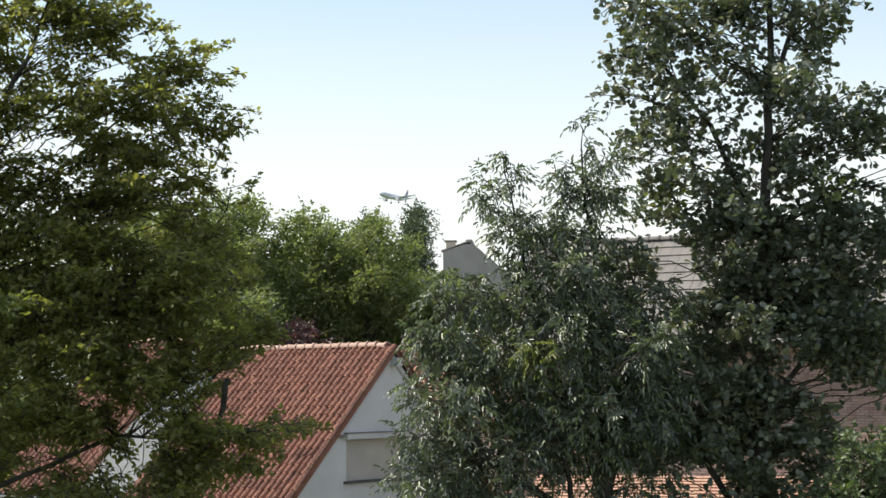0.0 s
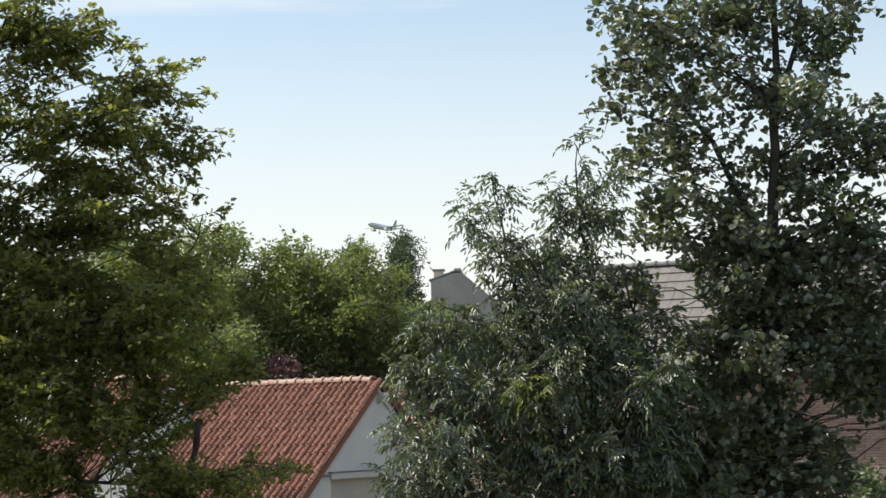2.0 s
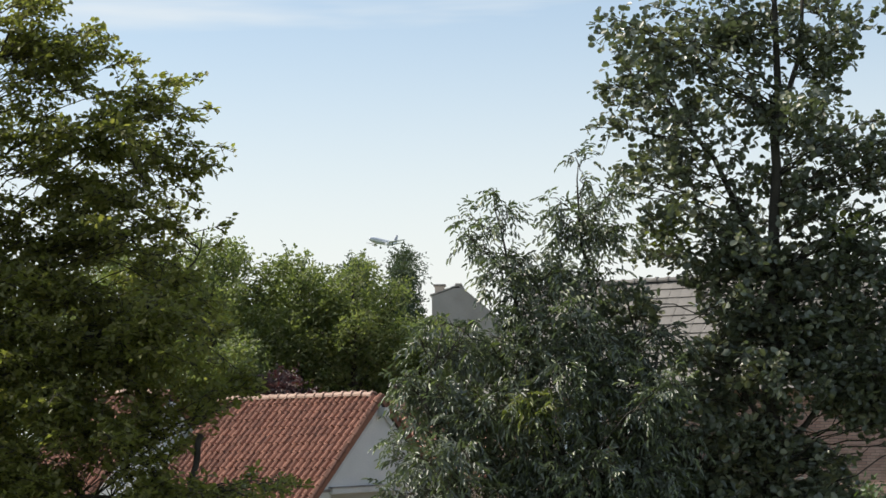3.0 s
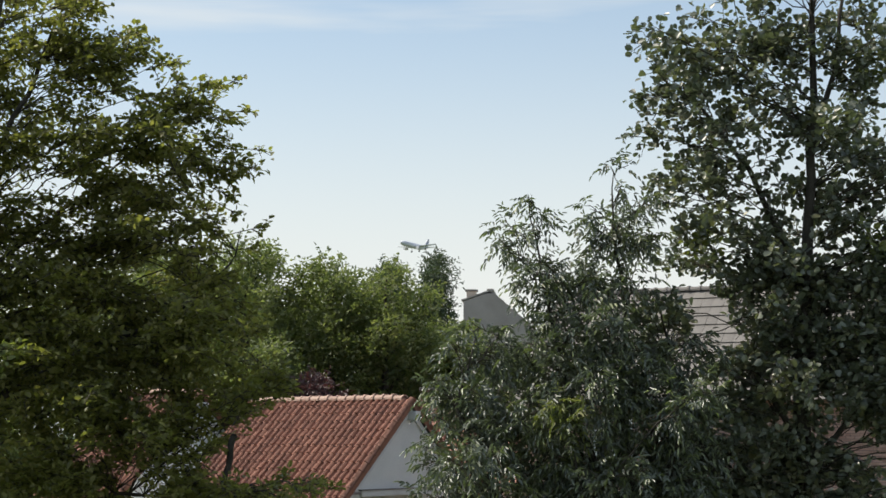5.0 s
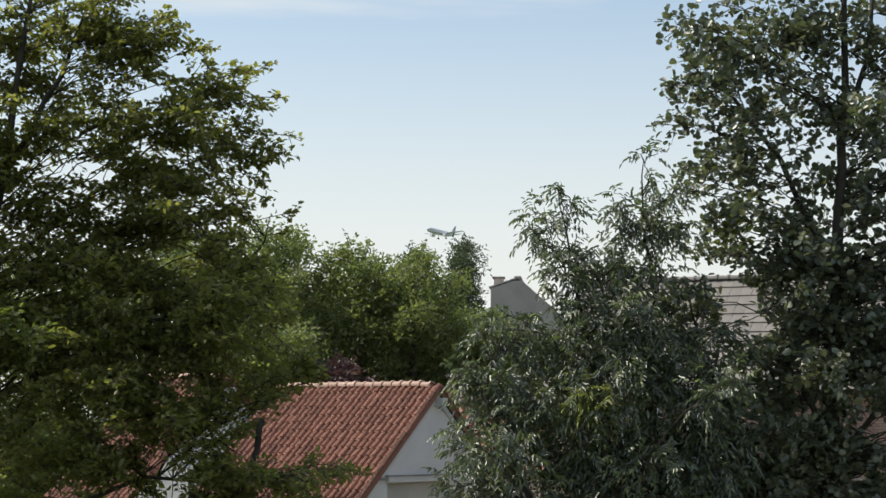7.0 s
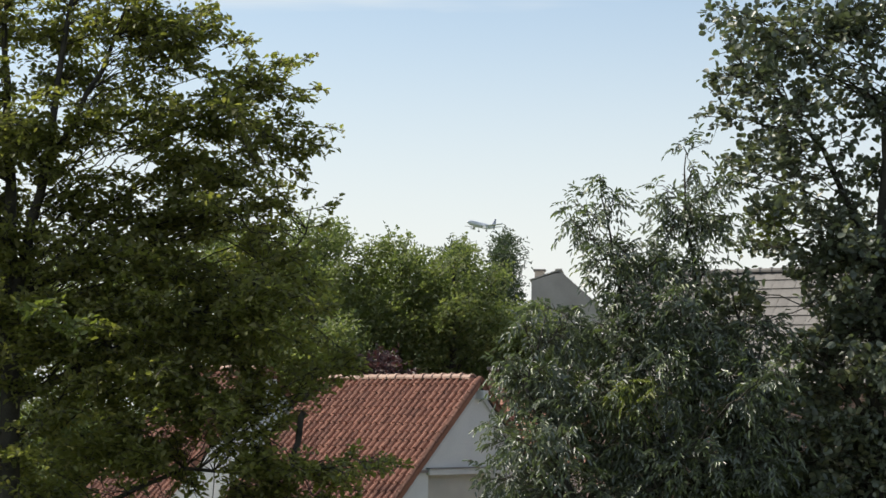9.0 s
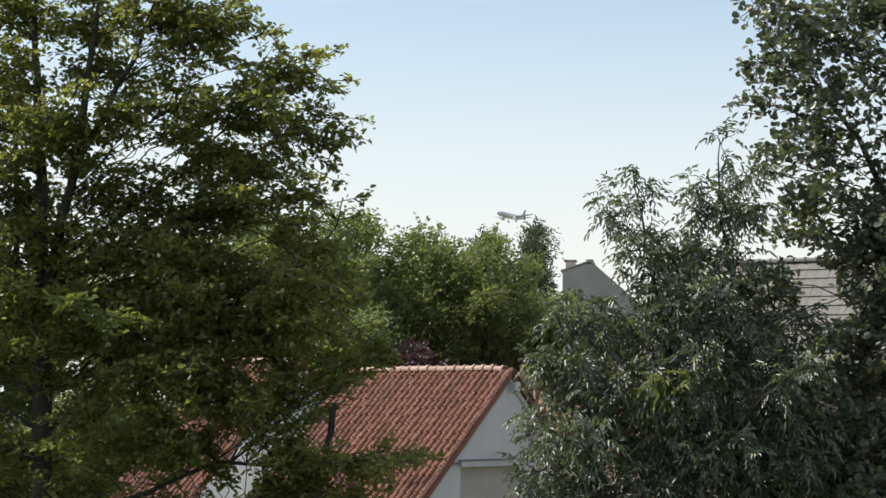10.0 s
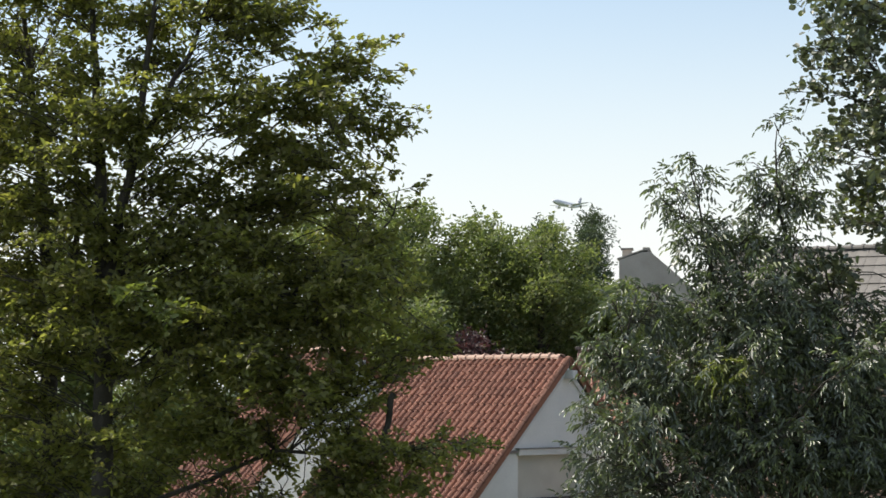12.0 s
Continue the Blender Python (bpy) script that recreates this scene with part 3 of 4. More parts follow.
def gabled_house(name, label, peak, turn, half, length, lower=True, shutter=None, own_tiles=None, seed=1):
    """A rendered house under red pantiles. Local y runs along the ridge away from the gable, x across it; the ridge's end is at peak."""
    px, py, pz = peak
    ob = thing(name, (px, py, 0), label, "house", turn=turn)
    eave = pz - half * TAN
    w = half - 0.12
    top = pz - 0.16
    zt = top - w * TAN
    t = 0.28
    if shutter:
        a, b, z0, z1 = shutter
        wa, wb = (lambda x: top - abs(x) * TAN), None
        prism("gable_wall", [(-w, 0), (a, 0), (a, wa(a)), (-w, zt)], 0, t, M_WHITE, ob, "white painted render")
        prism("gable_wall", [(b, 0), (w, 0), (w, zt), (b, wa(b))], 0, t, M_WHITE, ob, "white painted render")
        prism("gable_wall", [(a, 0), (b, 0), (b, z0), (a, z0)], 0, t, M_WHITE, ob, "white painted render")
        prism("gable_wall", [(a, z1), (b, z1), (b, wa(b)), (0, top), (a, wa(a))], 0, t, M_WHITE, ob, "white painted render")
        # closed roller shutter in the opening
        sh = part_mesh("roller_shutter", None, ob, "closed cream roller shutter")
        n = 22
        step = (z1 - z0) / n
        for i in range(n):
            box("slat", (a + 0.01, 0.10, z0 + i * step), (b - 0.01, 0.125, z0 + (i + 1) * step - 0.006), M_SHUTTER, sh, bevel=0.004)
        box("backing", (a, 0.127, z0), (b, 0.16, z1), M_SHUTTER, sh)
        box("guide_rail", (a - 0.02, 0.05, z0), (a + 0.03, 0.1, z1), M_TRIM, ob)
        box("guide_rail", (b - 0.03, 0.05, z0), (b + 0.02, 0.1, z1), M_TRIM, ob)
        box("window_sill", (a - 0.12, -0.09, z0 - 0.07), (b + 0.12, 0.1, z0), M_DARK, ob, "dark grey stone sill")
        box("shutter_hood", (a - 0.06, -0.10, z1), (b + 0.12, 0.06, z1 + 0.15), M_TRIM, ob, "projecting white shutter box")
        box("hood_flashing", (a - 0.10, -0.13, z1 + 0.152), (b + 0.16, 0.05, z1 + 0.18), M_ZINC, ob, "zinc flashing")
        box("wall_bracket", (a - 0.45, -0.1, z1 + 0.06), (a - 0.12, -0.02, z1 + 0.13), M_ZINC, ob)
    else:
        prism("gable_wall", [(-w, 0), (w, 0), (w, zt), (0, top), (-w, zt)], 0, t, M_WHITE, ob, "white painted render")
    prism("gable_wall", [(-w, 0), (w, 0), (w, zt), (0, top), (-w, zt)], length - t, length, M_WHITE, ob)
    box("side_wall", (-w, t + 0.003, 0), (-w + t, length - t - 0.003, zt - 0.02), M_WHITE, ob)
    box("side_wall", (w - t, t + 0.003, 0), (w, length - t - 0.003, zt - 0.02), M_WHITE, ob)
    # roof boards under the tiles, verge boards at the gable
    for s in (-1, 1):
        hx = half + 0.05
        outline = [(0, pz - 0.02), (s * hx, pz - 0.02 - hx * TAN), (s * hx, pz - 0.14 - hx * TAN), (0, pz - 0.14)]
        prism("roof_deck", outline, -0.10, length + 0.1, M_DARK, ob)
        vo = [(s * 0.03, pz - 0.01), (s * hx, pz - 0.01 - hx * TAN), (s * hx, pz - 0.20 - hx * TAN), (s * 0.03, pz - 0.20)]
        prism("verge_board", vo, -0.135, -0.103, M_TILE, ob, "red clay verge tiles")
        bo = [(s * 0.0, pz - 0.205), (s * hx, pz - 0.205 - hx * TAN), (s * hx, pz - 0.36 - hx * TAN), (s * 0.0, pz - 0.36)]
        prism("barge_board", bo, -0.06, -0.004, M_TRIM, ob, "white barge board under the verge")
        box("gutter", (s * hx - 0.06, -0.1, eave - 0.19), (s * hx + 0.06, length + 0.1, eave - 0.09), M_ZINC, ob, bevel=0.03)
    box("ridge_beam", (-0.10, -0.30, pz - 0.52), (0.10, -0.005, pz - 0.30), M_TRIM, ob, "pale grey ridge beam end")
    th = 0.30
    ncol = round((length + 0.24) / 0.215)
    tw = (length + 0.24) / ncol
    one = pantile_mesh("pantile", tw, th, M_TILE)
    nrow = int(half / math.cos(radians(PITCH)) / th) + 1
    for s in (-1, 1):
        m = slope_frame(0, length + 0.12 if s < 0 else -0.12, pz, PITCH, s)
        pick = (lambda c, r: own_tiles(c, r)) if (own_tiles and s < 0) else (lambda c, r: False)
        tiles_on(ob, one, M_TILE_REST, tw, th, ncol, nrow, m, pick, "pantile", seed=seed + s)
    cap = half_round("verge_tile", th * 1.1, 0.075, M_TILE)
    for s in (-1, 1):
        for i in range(nrow):
            m = slope_frame(0, -0.10, pz + 0.03, PITCH, s) @ Matrix.Translation((0, -i * th, 0.0)) @ Matrix.Rotation(radians(-90), 4, "Z")
            part_mesh("verge_tile", cap, ob, "", m)
    rid = half_round("ridge_tile", 0.34, 0.13, M_RIDGE)
    for i in range(int((length + 0.2) / 0.32)):
        part_mesh("ridge_tile", rid, ob, "", pose(0, length + 0.1 - i * 0.32, pz + 0.02 + random.uniform(-0.008, 0.008), 0, random.uniform(-2, 2), -90 + random.uniform(-1.5, 1.5)))
    return ob


# local y of a house turned by 53 degrees points left and away
gabled_house("gabled_house", "white rendered house with red clay pantile roof and closed roller shutter", (-1.56, 45.0, 7.64), 53, 4.6, 5.5,
             shutter=(-1.88, 0.58, 4.15, 5.22), own_tiles=lambda c, r: c > 3 and r < 13, seed=3)
gabled_house("gabled_house", "second white house with red pantile roof behind the tree", (-8.05, 52.0, 7.98), 53, 4.8, 3.3, seed=9)


def chimney(parent, x, y, z0, z1, sx, sy):
    st = part_mesh("chimney", None, parent, "weathered brick chimney with stone cap")
    n = int((z1 - z0 - 0.12) / 0.085)
    for i in range(n):
        j = 0.006 * (i % 2)
        box("brick_course", (x - sx / 2 + j, y - sy / 2 + j, z0 + i * 0.085), (x + sx / 2 - j, y + sy / 2 - j, z0 + i * 0.085 + 0.07), M_BRICK, st, bevel=0.006)
    box("core", (x - sx / 2 + 0.02, y - sy / 2 + 0.02, z0), (x + sx / 2 - 0.02, y + sy / 2 - 0.02, z1 - 0.1), M_MORTAR, st)
    box("cap", (x - sx / 2 - 0.05, y - sy / 2 - 0.05, z1 - 0.1), (x + sx / 2 + 0.05, y + sy / 2 + 0.05, z1), M_GREYTILE, st)


back_house = gabled_house("gabled_house", "low house with orange clay roof and brick chimney behind", (-1.75, 53.0, 7.35), -88, 2.0, 6.0, seed=14)
chimney(back_house, -0.05, 0.5, 6.6, 8.15, 0.5, 0.48)


def brick_house():
    """Brick house: ridge along local x. Its front wall is laid brick by brick where it shows."""
    turn = -28
    ob = thing("brick_house", (7.03, 46.0, 0), "brown brick house with grey flat-tiled roof", "house", turn=turn)
    ridge, half, pitch = 10.56, 2.9, 44.0
    tan = math.tan(radians(pitch))
    x0, x1 = -5.0, 9.0
    eave = ridge - half * tan
    fy = -(half - 0.25)
    holes = [(-1.0, 0.2, eave - 1.75, eave - 0.35), (-3.0, -1.9, eave - 1.9, eave - 0.6)]
    # wall core behind the bricks, cut round the windows
    xs = sorted({x0, x1, *[h[0] for h in holes], *[h[1] for h in holes]})
    for a, b in zip(xs[:-1], xs[1:]):
        hole = [h for h in holes if h[0] <= a and b <= h[1]]
        spans = [(0, eave + 0.1)] if not hole else [(0, hole[0][2]), (hole[0][3], eave + 0.1)]
        for z0, z1 in spans:
            box("wall_core", (a, fy + 0.012, z0), (b, fy + 0.3, z1), M_MORTAR, ob, bevel=0)
    prism_pts = [(fy + 0.012, 0), (-fy, 0), (-fy, eave), (0, ridge - 0.1), (fy + 0.012, eave + 0.1)]
    for a in (x0, x1 - 0.3):
        bm = bmesh.new()
        v1 = [bm.verts.new((a, y, z)) for y, z in prism_pts]
        v2 = [bm.verts.new((a + 0.3, y, z)) for y, z in prism_pts]
        bm.faces.new(v1), bm.faces.new(v2[::-1])
        for i in range(5):
            bm.faces.new((v1[i], v2[i], v2[(i + 1) % 5], v1[(i + 1) % 5]))
        bmesh.ops.recalc_face_normals(bm, faces=bm.faces)
        part("end_wall", bm, M_BRICK_REST, ob)
    box("back_wall", (x0 + 0.303, -fy - 0.3, 0), (x1 - 0.303, -fy, eave), M_BRICK_REST, ob)
    for a, b, z0, z1 in holes:
        win = part_mesh("window", None, ob, "white-framed window")
        for lo, hi in (((a, fy + 0.06, z0), (a + 0.09, fy + 0.14, z1)), ((b - 0.09, fy + 0.06, z0), (b, fy + 0.14, z1)),
                       ((a + 0.09, fy + 0.06, z0), (b - 0.09, fy + 0.14, z0 + 0.09)), ((a + 0.09, fy + 0.06, z1 - 0.09), (b - 0.09, fy + 0.14, z1)),
                       (((a + b) / 2 - 0.04, fy + 0.065, z0 + 0.09), ((a + b) / 2 + 0.04, fy + 0.135, z1 - 0.09))):
            box("window_frame", lo, hi, M_WHITE, win)
        box("pane", (a + 0.09, fy + 0.09, z0 + 0.09), (b - 0.09, fy + 0.1, z1 - 0.09), M_GLASS, win, bevel=0)
        box("window_sill", (a - 0.06, fy - 0.05, z0 - 0.06), (b + 0.06, fy + 0.05, z0), M_GREYTILE, win)
    # roof
    for s in (-1, 1):
        bm = bmesh.new()
        d = 0.12
        pts = [(0, ridge - 0.03), (s * half, eave - 0.03), (s * half, eave - 0.03 - d), (0, ridge - 0.03 - d)]
        v1 = [bm.verts.new((x0 - 0.15, y, z)) for y, z in pts]
        v2 = [bm.verts.new((x1 + 0.15, y, z)) for y, z in pts]
        bm.faces.new(v1), bm.faces.new(v2[::-1])
        for i in range(4):
            bm.faces.new((v1[i], v2[i], v2[(i + 1) % 4], v1[(i + 1) % 4]))
        bmesh.ops.recalc_face_normals(bm, faces=bm.faces)
        part("roof_deck", bm, M_DARK, ob)
    tw, th = 0.31, 0.36
    one = flat_tile_mesh("roof_tile", tw, th, M_GREYTILE)
    n = int((x1 - x0 + 0.3) / tw)
    nr = int(half / math.cos(radians(pitch)) / th) + 1
    p = radians(pitch)
    for s in (-1, 1):
        down = Vector((0, s * math.cos(p), -math.sin(p)))
        along = Vector((-s, 0, 0))
        m = Matrix((along, -down, along.cross(-down))).transposed().to_4x4()
        m.translation = (x0 - 0.15 if s < 0 else x1 + 0.15, 0, ridge)
        tiles_on(ob, one, M_GREYTILE_REST, tw, th, n, nr, m, (lambda c, r: 3 < c < 22) if s < 0 else (lambda c, r: False), "roof_tile", 0.004, 5 + s)
    rid = half_round("ridge_tile", 0.34, 0.12, M_GREYTILE)
    for i in range(int((x1 - x0 + 0.3) / 0.32)):
        part_mesh("ridge_tile", rid, ob, "", pose(x0 - 0.15 + i * 0.32, 0, ridge + 0.03, 0, random.uniform(-1.5, 1.5), 0))
    box("gutter", (x0 - 0.15, -half - 0.12, eave - 0.14), (x1 + 0.15, -half, eave - 0.04), M_ZINC, ob, bevel=0.03)
    # bricks in running bond
    bw, bh = 0.215, 0.068
    bm = bmesh.new()
    box_bm(bm, (0.005, 0, 0.006), (bw - 0.006, 0.03, bh - 0.006))
    me = bpy.data.meshes.new("brick")
    bm.to_mesh(me)
    bm.free()
    me.materials.append(M_BRICK)
    co = [v.co.copy() for v in me.vertices]
    polys = [tuple(q.vertices) for q in me.polygons]
    rv, rf = [], []
    rng = random.Random(4)
    for r in range(int(2.5 / bh), int(eave / bh)):
        for c in range(int((x1 - x0) / bw) - 1):
            x, z = x0 + c * bw + (bw / 2 if r % 2 else 0), r * bh
            if any(h[0] - bw < x < h[1] and h[2] - bh - 0.06 < z < h[3] for h in holes):
                continue
            y = fy - 0.015 + rng.uniform(-0.004, 0.004)
            if 1.9 < x < 4.6 and 6.1 < z < 7.6:
                part_mesh("brick", me, ob, "", Matrix.Translation((x, y, z)))
            else:
                k = len(rv)
                rv += [v + Vector((x, y, z)) for v in co]
                rf += [tuple(i + k for i in q) for q in polys]
    tagged(part_mesh("joined_bricks", mesh_of("joined_bricks", rv, rf, M_BRICK_REST), ob), kind="stuff")
    return ob


brick_house()


def annex():
    """Low lean-to with an orange tiled roof that catches the sun."""
    ob = thing("garden_annex", (4.8, 37.5, 0), "low brick annex with sunlit orange clay tile roof", "annex", turn=-14)
    box("wall", (-3.4, 0.2, 0), (3.4, 3.0, 2.85), M_BRICK_REST, ob)
    pitch = 24
    p = radians(pitch)
    bm = bmesh.new()
    box_bm(bm, (-3.6, -0.05, -0.1), (3.6, 3.9, 0.0))
    deck = part("roof_deck", bm, M_DARK, ob)
    deck.matrix_local = pose(0, 0, 2.75, pitch, 0, 0)
    one = flat_tile_mesh("roof_tile", 0.24, 0.16, M_ORANGE)
    along, down = Vector((1, 0, 0)), Vector((0, -math.cos(p), -math.sin(p)))
    m = Matrix((along, -down, along.cross(-down))).transposed().to_4x4()
    m.translation = (-3.6, 3.9 * math.cos(p), 2.75 + 3.9 * math.sin(p))
    tiles_on(ob, one, M_ORANGE, 0.24, 0.16, 30, 24, m, lambda c, r: r < 9, "roof_tile", 0.004, 8)
    return ob


annex()


def far_house():
    """Grey house far behind, its roof above the trees."""
    ob = thing("grey_house", (0.80, 70.0, 0), "distant grey house with weathered gable and chimney", "house", turn=-3)
    ridge, half = 12.50, 4.2
    tan, low = math.tan(radians(41)), math.tan(radians(19))
    ev, left = ridge - half * tan, 1.08
    outline = [(-left, 0), (half - 0.1, 0), (half - 0.1, ev), (0.16, ridge - 0.14), (-0.16, ridge - 0.14), (-left, ridge - left * low - 0.08)]
    prism("gable_wall", outline, 0.05, 0.35, M_FARSLATE, ob, "weathered grey render")
    prism("gable_wall", outline, 2.2, 2.5, M_FARSLATE, ob)
    box("side_wall", (-left, 0.353, 0), (-left + 0.3, 2.197, ridge - left * low - 0.2), M_FARSLATE, ob)
    box("side_wall", (half - 0.4, 0.353, 0), (half - 0.1, 2.197, ev), M_FARSLATE, ob)
    for s, reach, fall, rows in ((-1, left + 0.05, low, 4), (1, half, tan, 16)):
        for i in range(rows):
            a, b = reach * i / rows, reach * (i + 1) / rows + 0.03
            prism("slate_course", [(s * a, ridge - a * fall), (s * b, ridge - b * fall + 0.02), (s * b, ridge - b * fall - 0.03), (s * a, ridge - a * fall - 0.06)], 0.03, 2.6, M_FARSLATE, ob)
    box("ridge_cap", (-0.14, 0.02, ridge - 0.05), (0.14, 2.62, ridge + 0.05), M_FARSLATE, ob, bevel=0.03)
    stack = box("chimney", (-1.0, 0.9, ridge - 1.2), (-0.62, 1.4, ridge + 0.02), M_FARSLATE, ob, "short grey chimney")
    box("cap", (-1.06, 0.84, ridge + 0.022), (-0.56, 1.46, ridge + 0.09), M_GREYTILE, stack)
    return ob


far_house()


# ---- trees behind the houses ----
def far_tree(name, label, seed, x, y, top, width, mat, group="trees behind the houses", conifer=False, bottom=2.0, count=46, leaf_len=0.14, dens=1.0):
    rng = np.random.default_rng(seed)
    h = top - bottom
    if conifer:
        prof = [(bottom, width * 0.9, width * 0.9), (bottom + h * 0.3, width, width), (bottom + h * 0.7, width * 0.6, width * 0.6), (top - 0.3, 0.4, 0.4)]
    else:
        prof = [(bottom, width * 0.8, width * 0.8), (bottom + h * 0.5, width, width), (top - 1.6, width * 0.95, width * 0.95), (top - 0.9, width * 0.7, width * 0.7), (top - 0.45, width * 0.35, width * 0.35)]
    stems = [[(x, y, 0, 0.26), (x + 0.1, y, top * 0.35, 0.2), (x - 0.05, y, top * 0.7, 0.11), (x, y, top - 0.5, 0.03)]]
    b = filled(rng, 0, (x, y), prof, count, width, (0.9, 1.4) if not conifer else (0.55, 0.85), dens, 0.9, 0.4)
    if not conifer:
        for i in range(9):
            a = x + width * rng.uniform(-0.75, 0.75)
            z = top - 0.15 - 1.1 * abs(a - x) / width + rng.uniform(-0.35, 0.2)
            b.append((0, z - 1.6, a, y + rng.uniform(-1, 1), z, 0.5, 1.3))
    else:
        b.append((0, top - 2.0, x, y, top, 0.35, 1.6))
    return tree(name, label, "tree", seed, stems, b, "flat", mat, leaf_len, 0.55 if not conifer else 0.3, 0.095, 66, group, flat=0.8, rough_turn=0.8, wood=0.08,
                forward=0.5 if not conifer else 0.9, limb_size=0.018)


far_tree("deciduous_tree", "broad fresh-green tree behind the houses", 21, -10.4, 57.5, 13.0, 3.4, M_LEAF_FAR, count=56)
far_tree("deciduous_tree", "broad domed green tree behind the houses", 22, -7.1, 55.5, 13.15, 3.1, M_LEAF_FAR, count=52)
far_tree("deciduous_tree", "green tree with an uneven top behind the houses", 23, -4.5, 57.5, 12.6, 2.8, M_LEAF_FAR, count=52)
far_tree("deciduous_tree", "lower fresh-green tree beside the conifers", 24, -2.7, 56.0, 12.2, 2.6, M_LEAF_FAR, count=50)
far_tree("deciduous_tree", "rounded green tree beside the grey house", 25, -0.6, 58.2, 10.5, 2.4, M_LEAF_FAR, count=46)
far_tree("deciduous_tree", "low dense green tree behind the red roof", 30, -6.2, 53.6, 9.8, 2.8, M_LEAF_FAR, count=46)
far_tree("deciduous_tree", "broad green tree far behind the near crowns", 26, -15.0, 57.0, 12.0, 3.6, M_LEAF_FAR, count=50)
for sd, x, y, top, w in ((44, -19.5, 58, 11.5, 3.4), (41, -10.0, 66, 12.6, 3.4), (42, -5.6, 67, 12.2, 3.4), (43, -1.6, 66, 10.8, 3.0)):
    far_tree("deciduous_tree", "broad green tree standing farther back behind others", sd, x, y, top, w, M_LEAF_FAR, leaf_len=0.26, dens=0.4, count=40)
far_tree("conifer", "dark blue-green conifer above the tree line", 27, -2.85, 61.0, 12.85, 1.7, M_LEAF_CONIFER, conifer=True, bottom=5, dens=2.4)
far_tree("conifer", "dark blue-green conifer with pointed top", 28, -1.20, 62.0, 13.3, 1.75, M_LEAF_CONIFER, conifer=True, bottom=5, dens=2.4)
far_tree("purple_shrub", "tall purple-leaved shrub behind the red roof", 29, -4.6, 51.6, 8.75, 1.2, M_LEAF_PURPLE, group="shrubs", bottom=3.0, count=30)

# ---- the near tree with olive leaves ----
# pads of foliage: x, z, radius
OLIVE_EDGE = [
    (-6.05, 13.52, 0.34), (-5.51, 13.44, 0.30), (-5.24, 13.12, 0.12), (-6.47, 13.21, 0.38), (-7.00, 13.58, 0.42), (-4.70, 12.84, 0.36), (-4.27, 13.17, 0.20),
    (-5.00, 12.70, 0.38), (-5.42, 12.68, 0.38), (-4.28, 12.41, 0.26), (-3.99, 12.57, 0.16), (-4.59, 12.12, 0.36), (-4.17, 11.72, 0.34), (-3.78, 11.89, 0.20),
    (-4.79, 11.57, 0.42), (-4.25, 11.48, 0.24), (-4.58, 11.20, 0.32), (-4.25, 10.95, 0.18), (-4.96, 10.97, 0.42), (-4.22, 10.76, 0.16), (-4.62, 10.56, 0.26),
    (-4.96, 10.36, 0.42), (-4.52, 10.30, 0.20), (-3.73, 10.48, 0.18), (-3.90, 10.13, 0.12),
]
OLIVE_INNER = [
    (-5.57, 12.32, 0.48), (-5.77, 11.85, 0.42), (-5.28, 11.90, 0.42), (-5.20, 11.39, 0.36), (-5.71, 10.87, 0.42), (-5.59, 10.26, 0.48), (-5.18, 9.83, 0.44),
    (-4.66, 9.80, 0.40), (-4.56, 9.34, 0.46), (-4.14, 8.95, 0.42), (-3.75, 8.48, 0.42), (-4.14, 8.12, 0.46), (-3.55, 7.91, 0.36), (-3.22, 7.51, 0.26),
    (-3.73, 7.52, 0.40), (-4.33, 7.47, 0.46), (-4.95, 8.12, 0.46), (-4.73, 6.91, 0.46), (-4.13, 7.04, 0.36), (-5.15, 7.52, 0.46), (-5.57, 8.12, 0.46),
    (-3.84, 7.17, 0.26), (-5.14, 6.66, 0.42), (-5.55, 6.81, 0.42), (-4.91, 6.26, 0.34),
]
OLIVE_LOW = [
    (-4.42, 6.54, 0.24), (-6.17, 7.11, 0.46), (-6.68, 7.31, 0.46), (-4.72, 5.71, 0.42), (-4.21, 5.80, 0.38), (-3.71, 5.73, 0.36), (-3.21, 5.83, 0.32),
    (-2.71, 5.91, 0.26), (-2.33, 5.84, 0.14), (-5.12, 5.36, 0.36), (-4.26, 5.24, 0.40), (-3.71, 5.23, 0.30), (-3.21, 5.43, 0.22), (-4.65, 9.03, 0.45),
    (-4.96, 8.63, 0.45), (-5.95, 6.50, 0.34), (-6.36, 6.00, 0.36), (-6.97, 5.99, 0.38), (-4.71, 5.12, 0.36),
]
# holes in the crown: x, z, radius
OLIVE_HOLES = [
    (-7.19, 11.17, 0.34), (-5.59, 11.54, 0.18), (-6.38, 12.60, 0.14), (-10.41, 12.18, 0.22), (-10.92, 13.32, 0.34), (-9.30, 10.38, 0.26), (-10.23, 11.32, 0.18),
    (-6.83, 6.55, 0.34), (-7.63, 5.26, 0.40), (-6.60, 5.37, 0.40), (-5.74, 5.95, 0.34), (-5.48, 5.36, 0.44), (-6.09, 5.20, 0.26), (-10.07, 13.52, 0.20),
    (-8.11, 11.25, 0.16), (-10.37, 6.77, 0.25), (-9.80, 6.78, 0.20),
]
rng = np.random.default_rng(5)
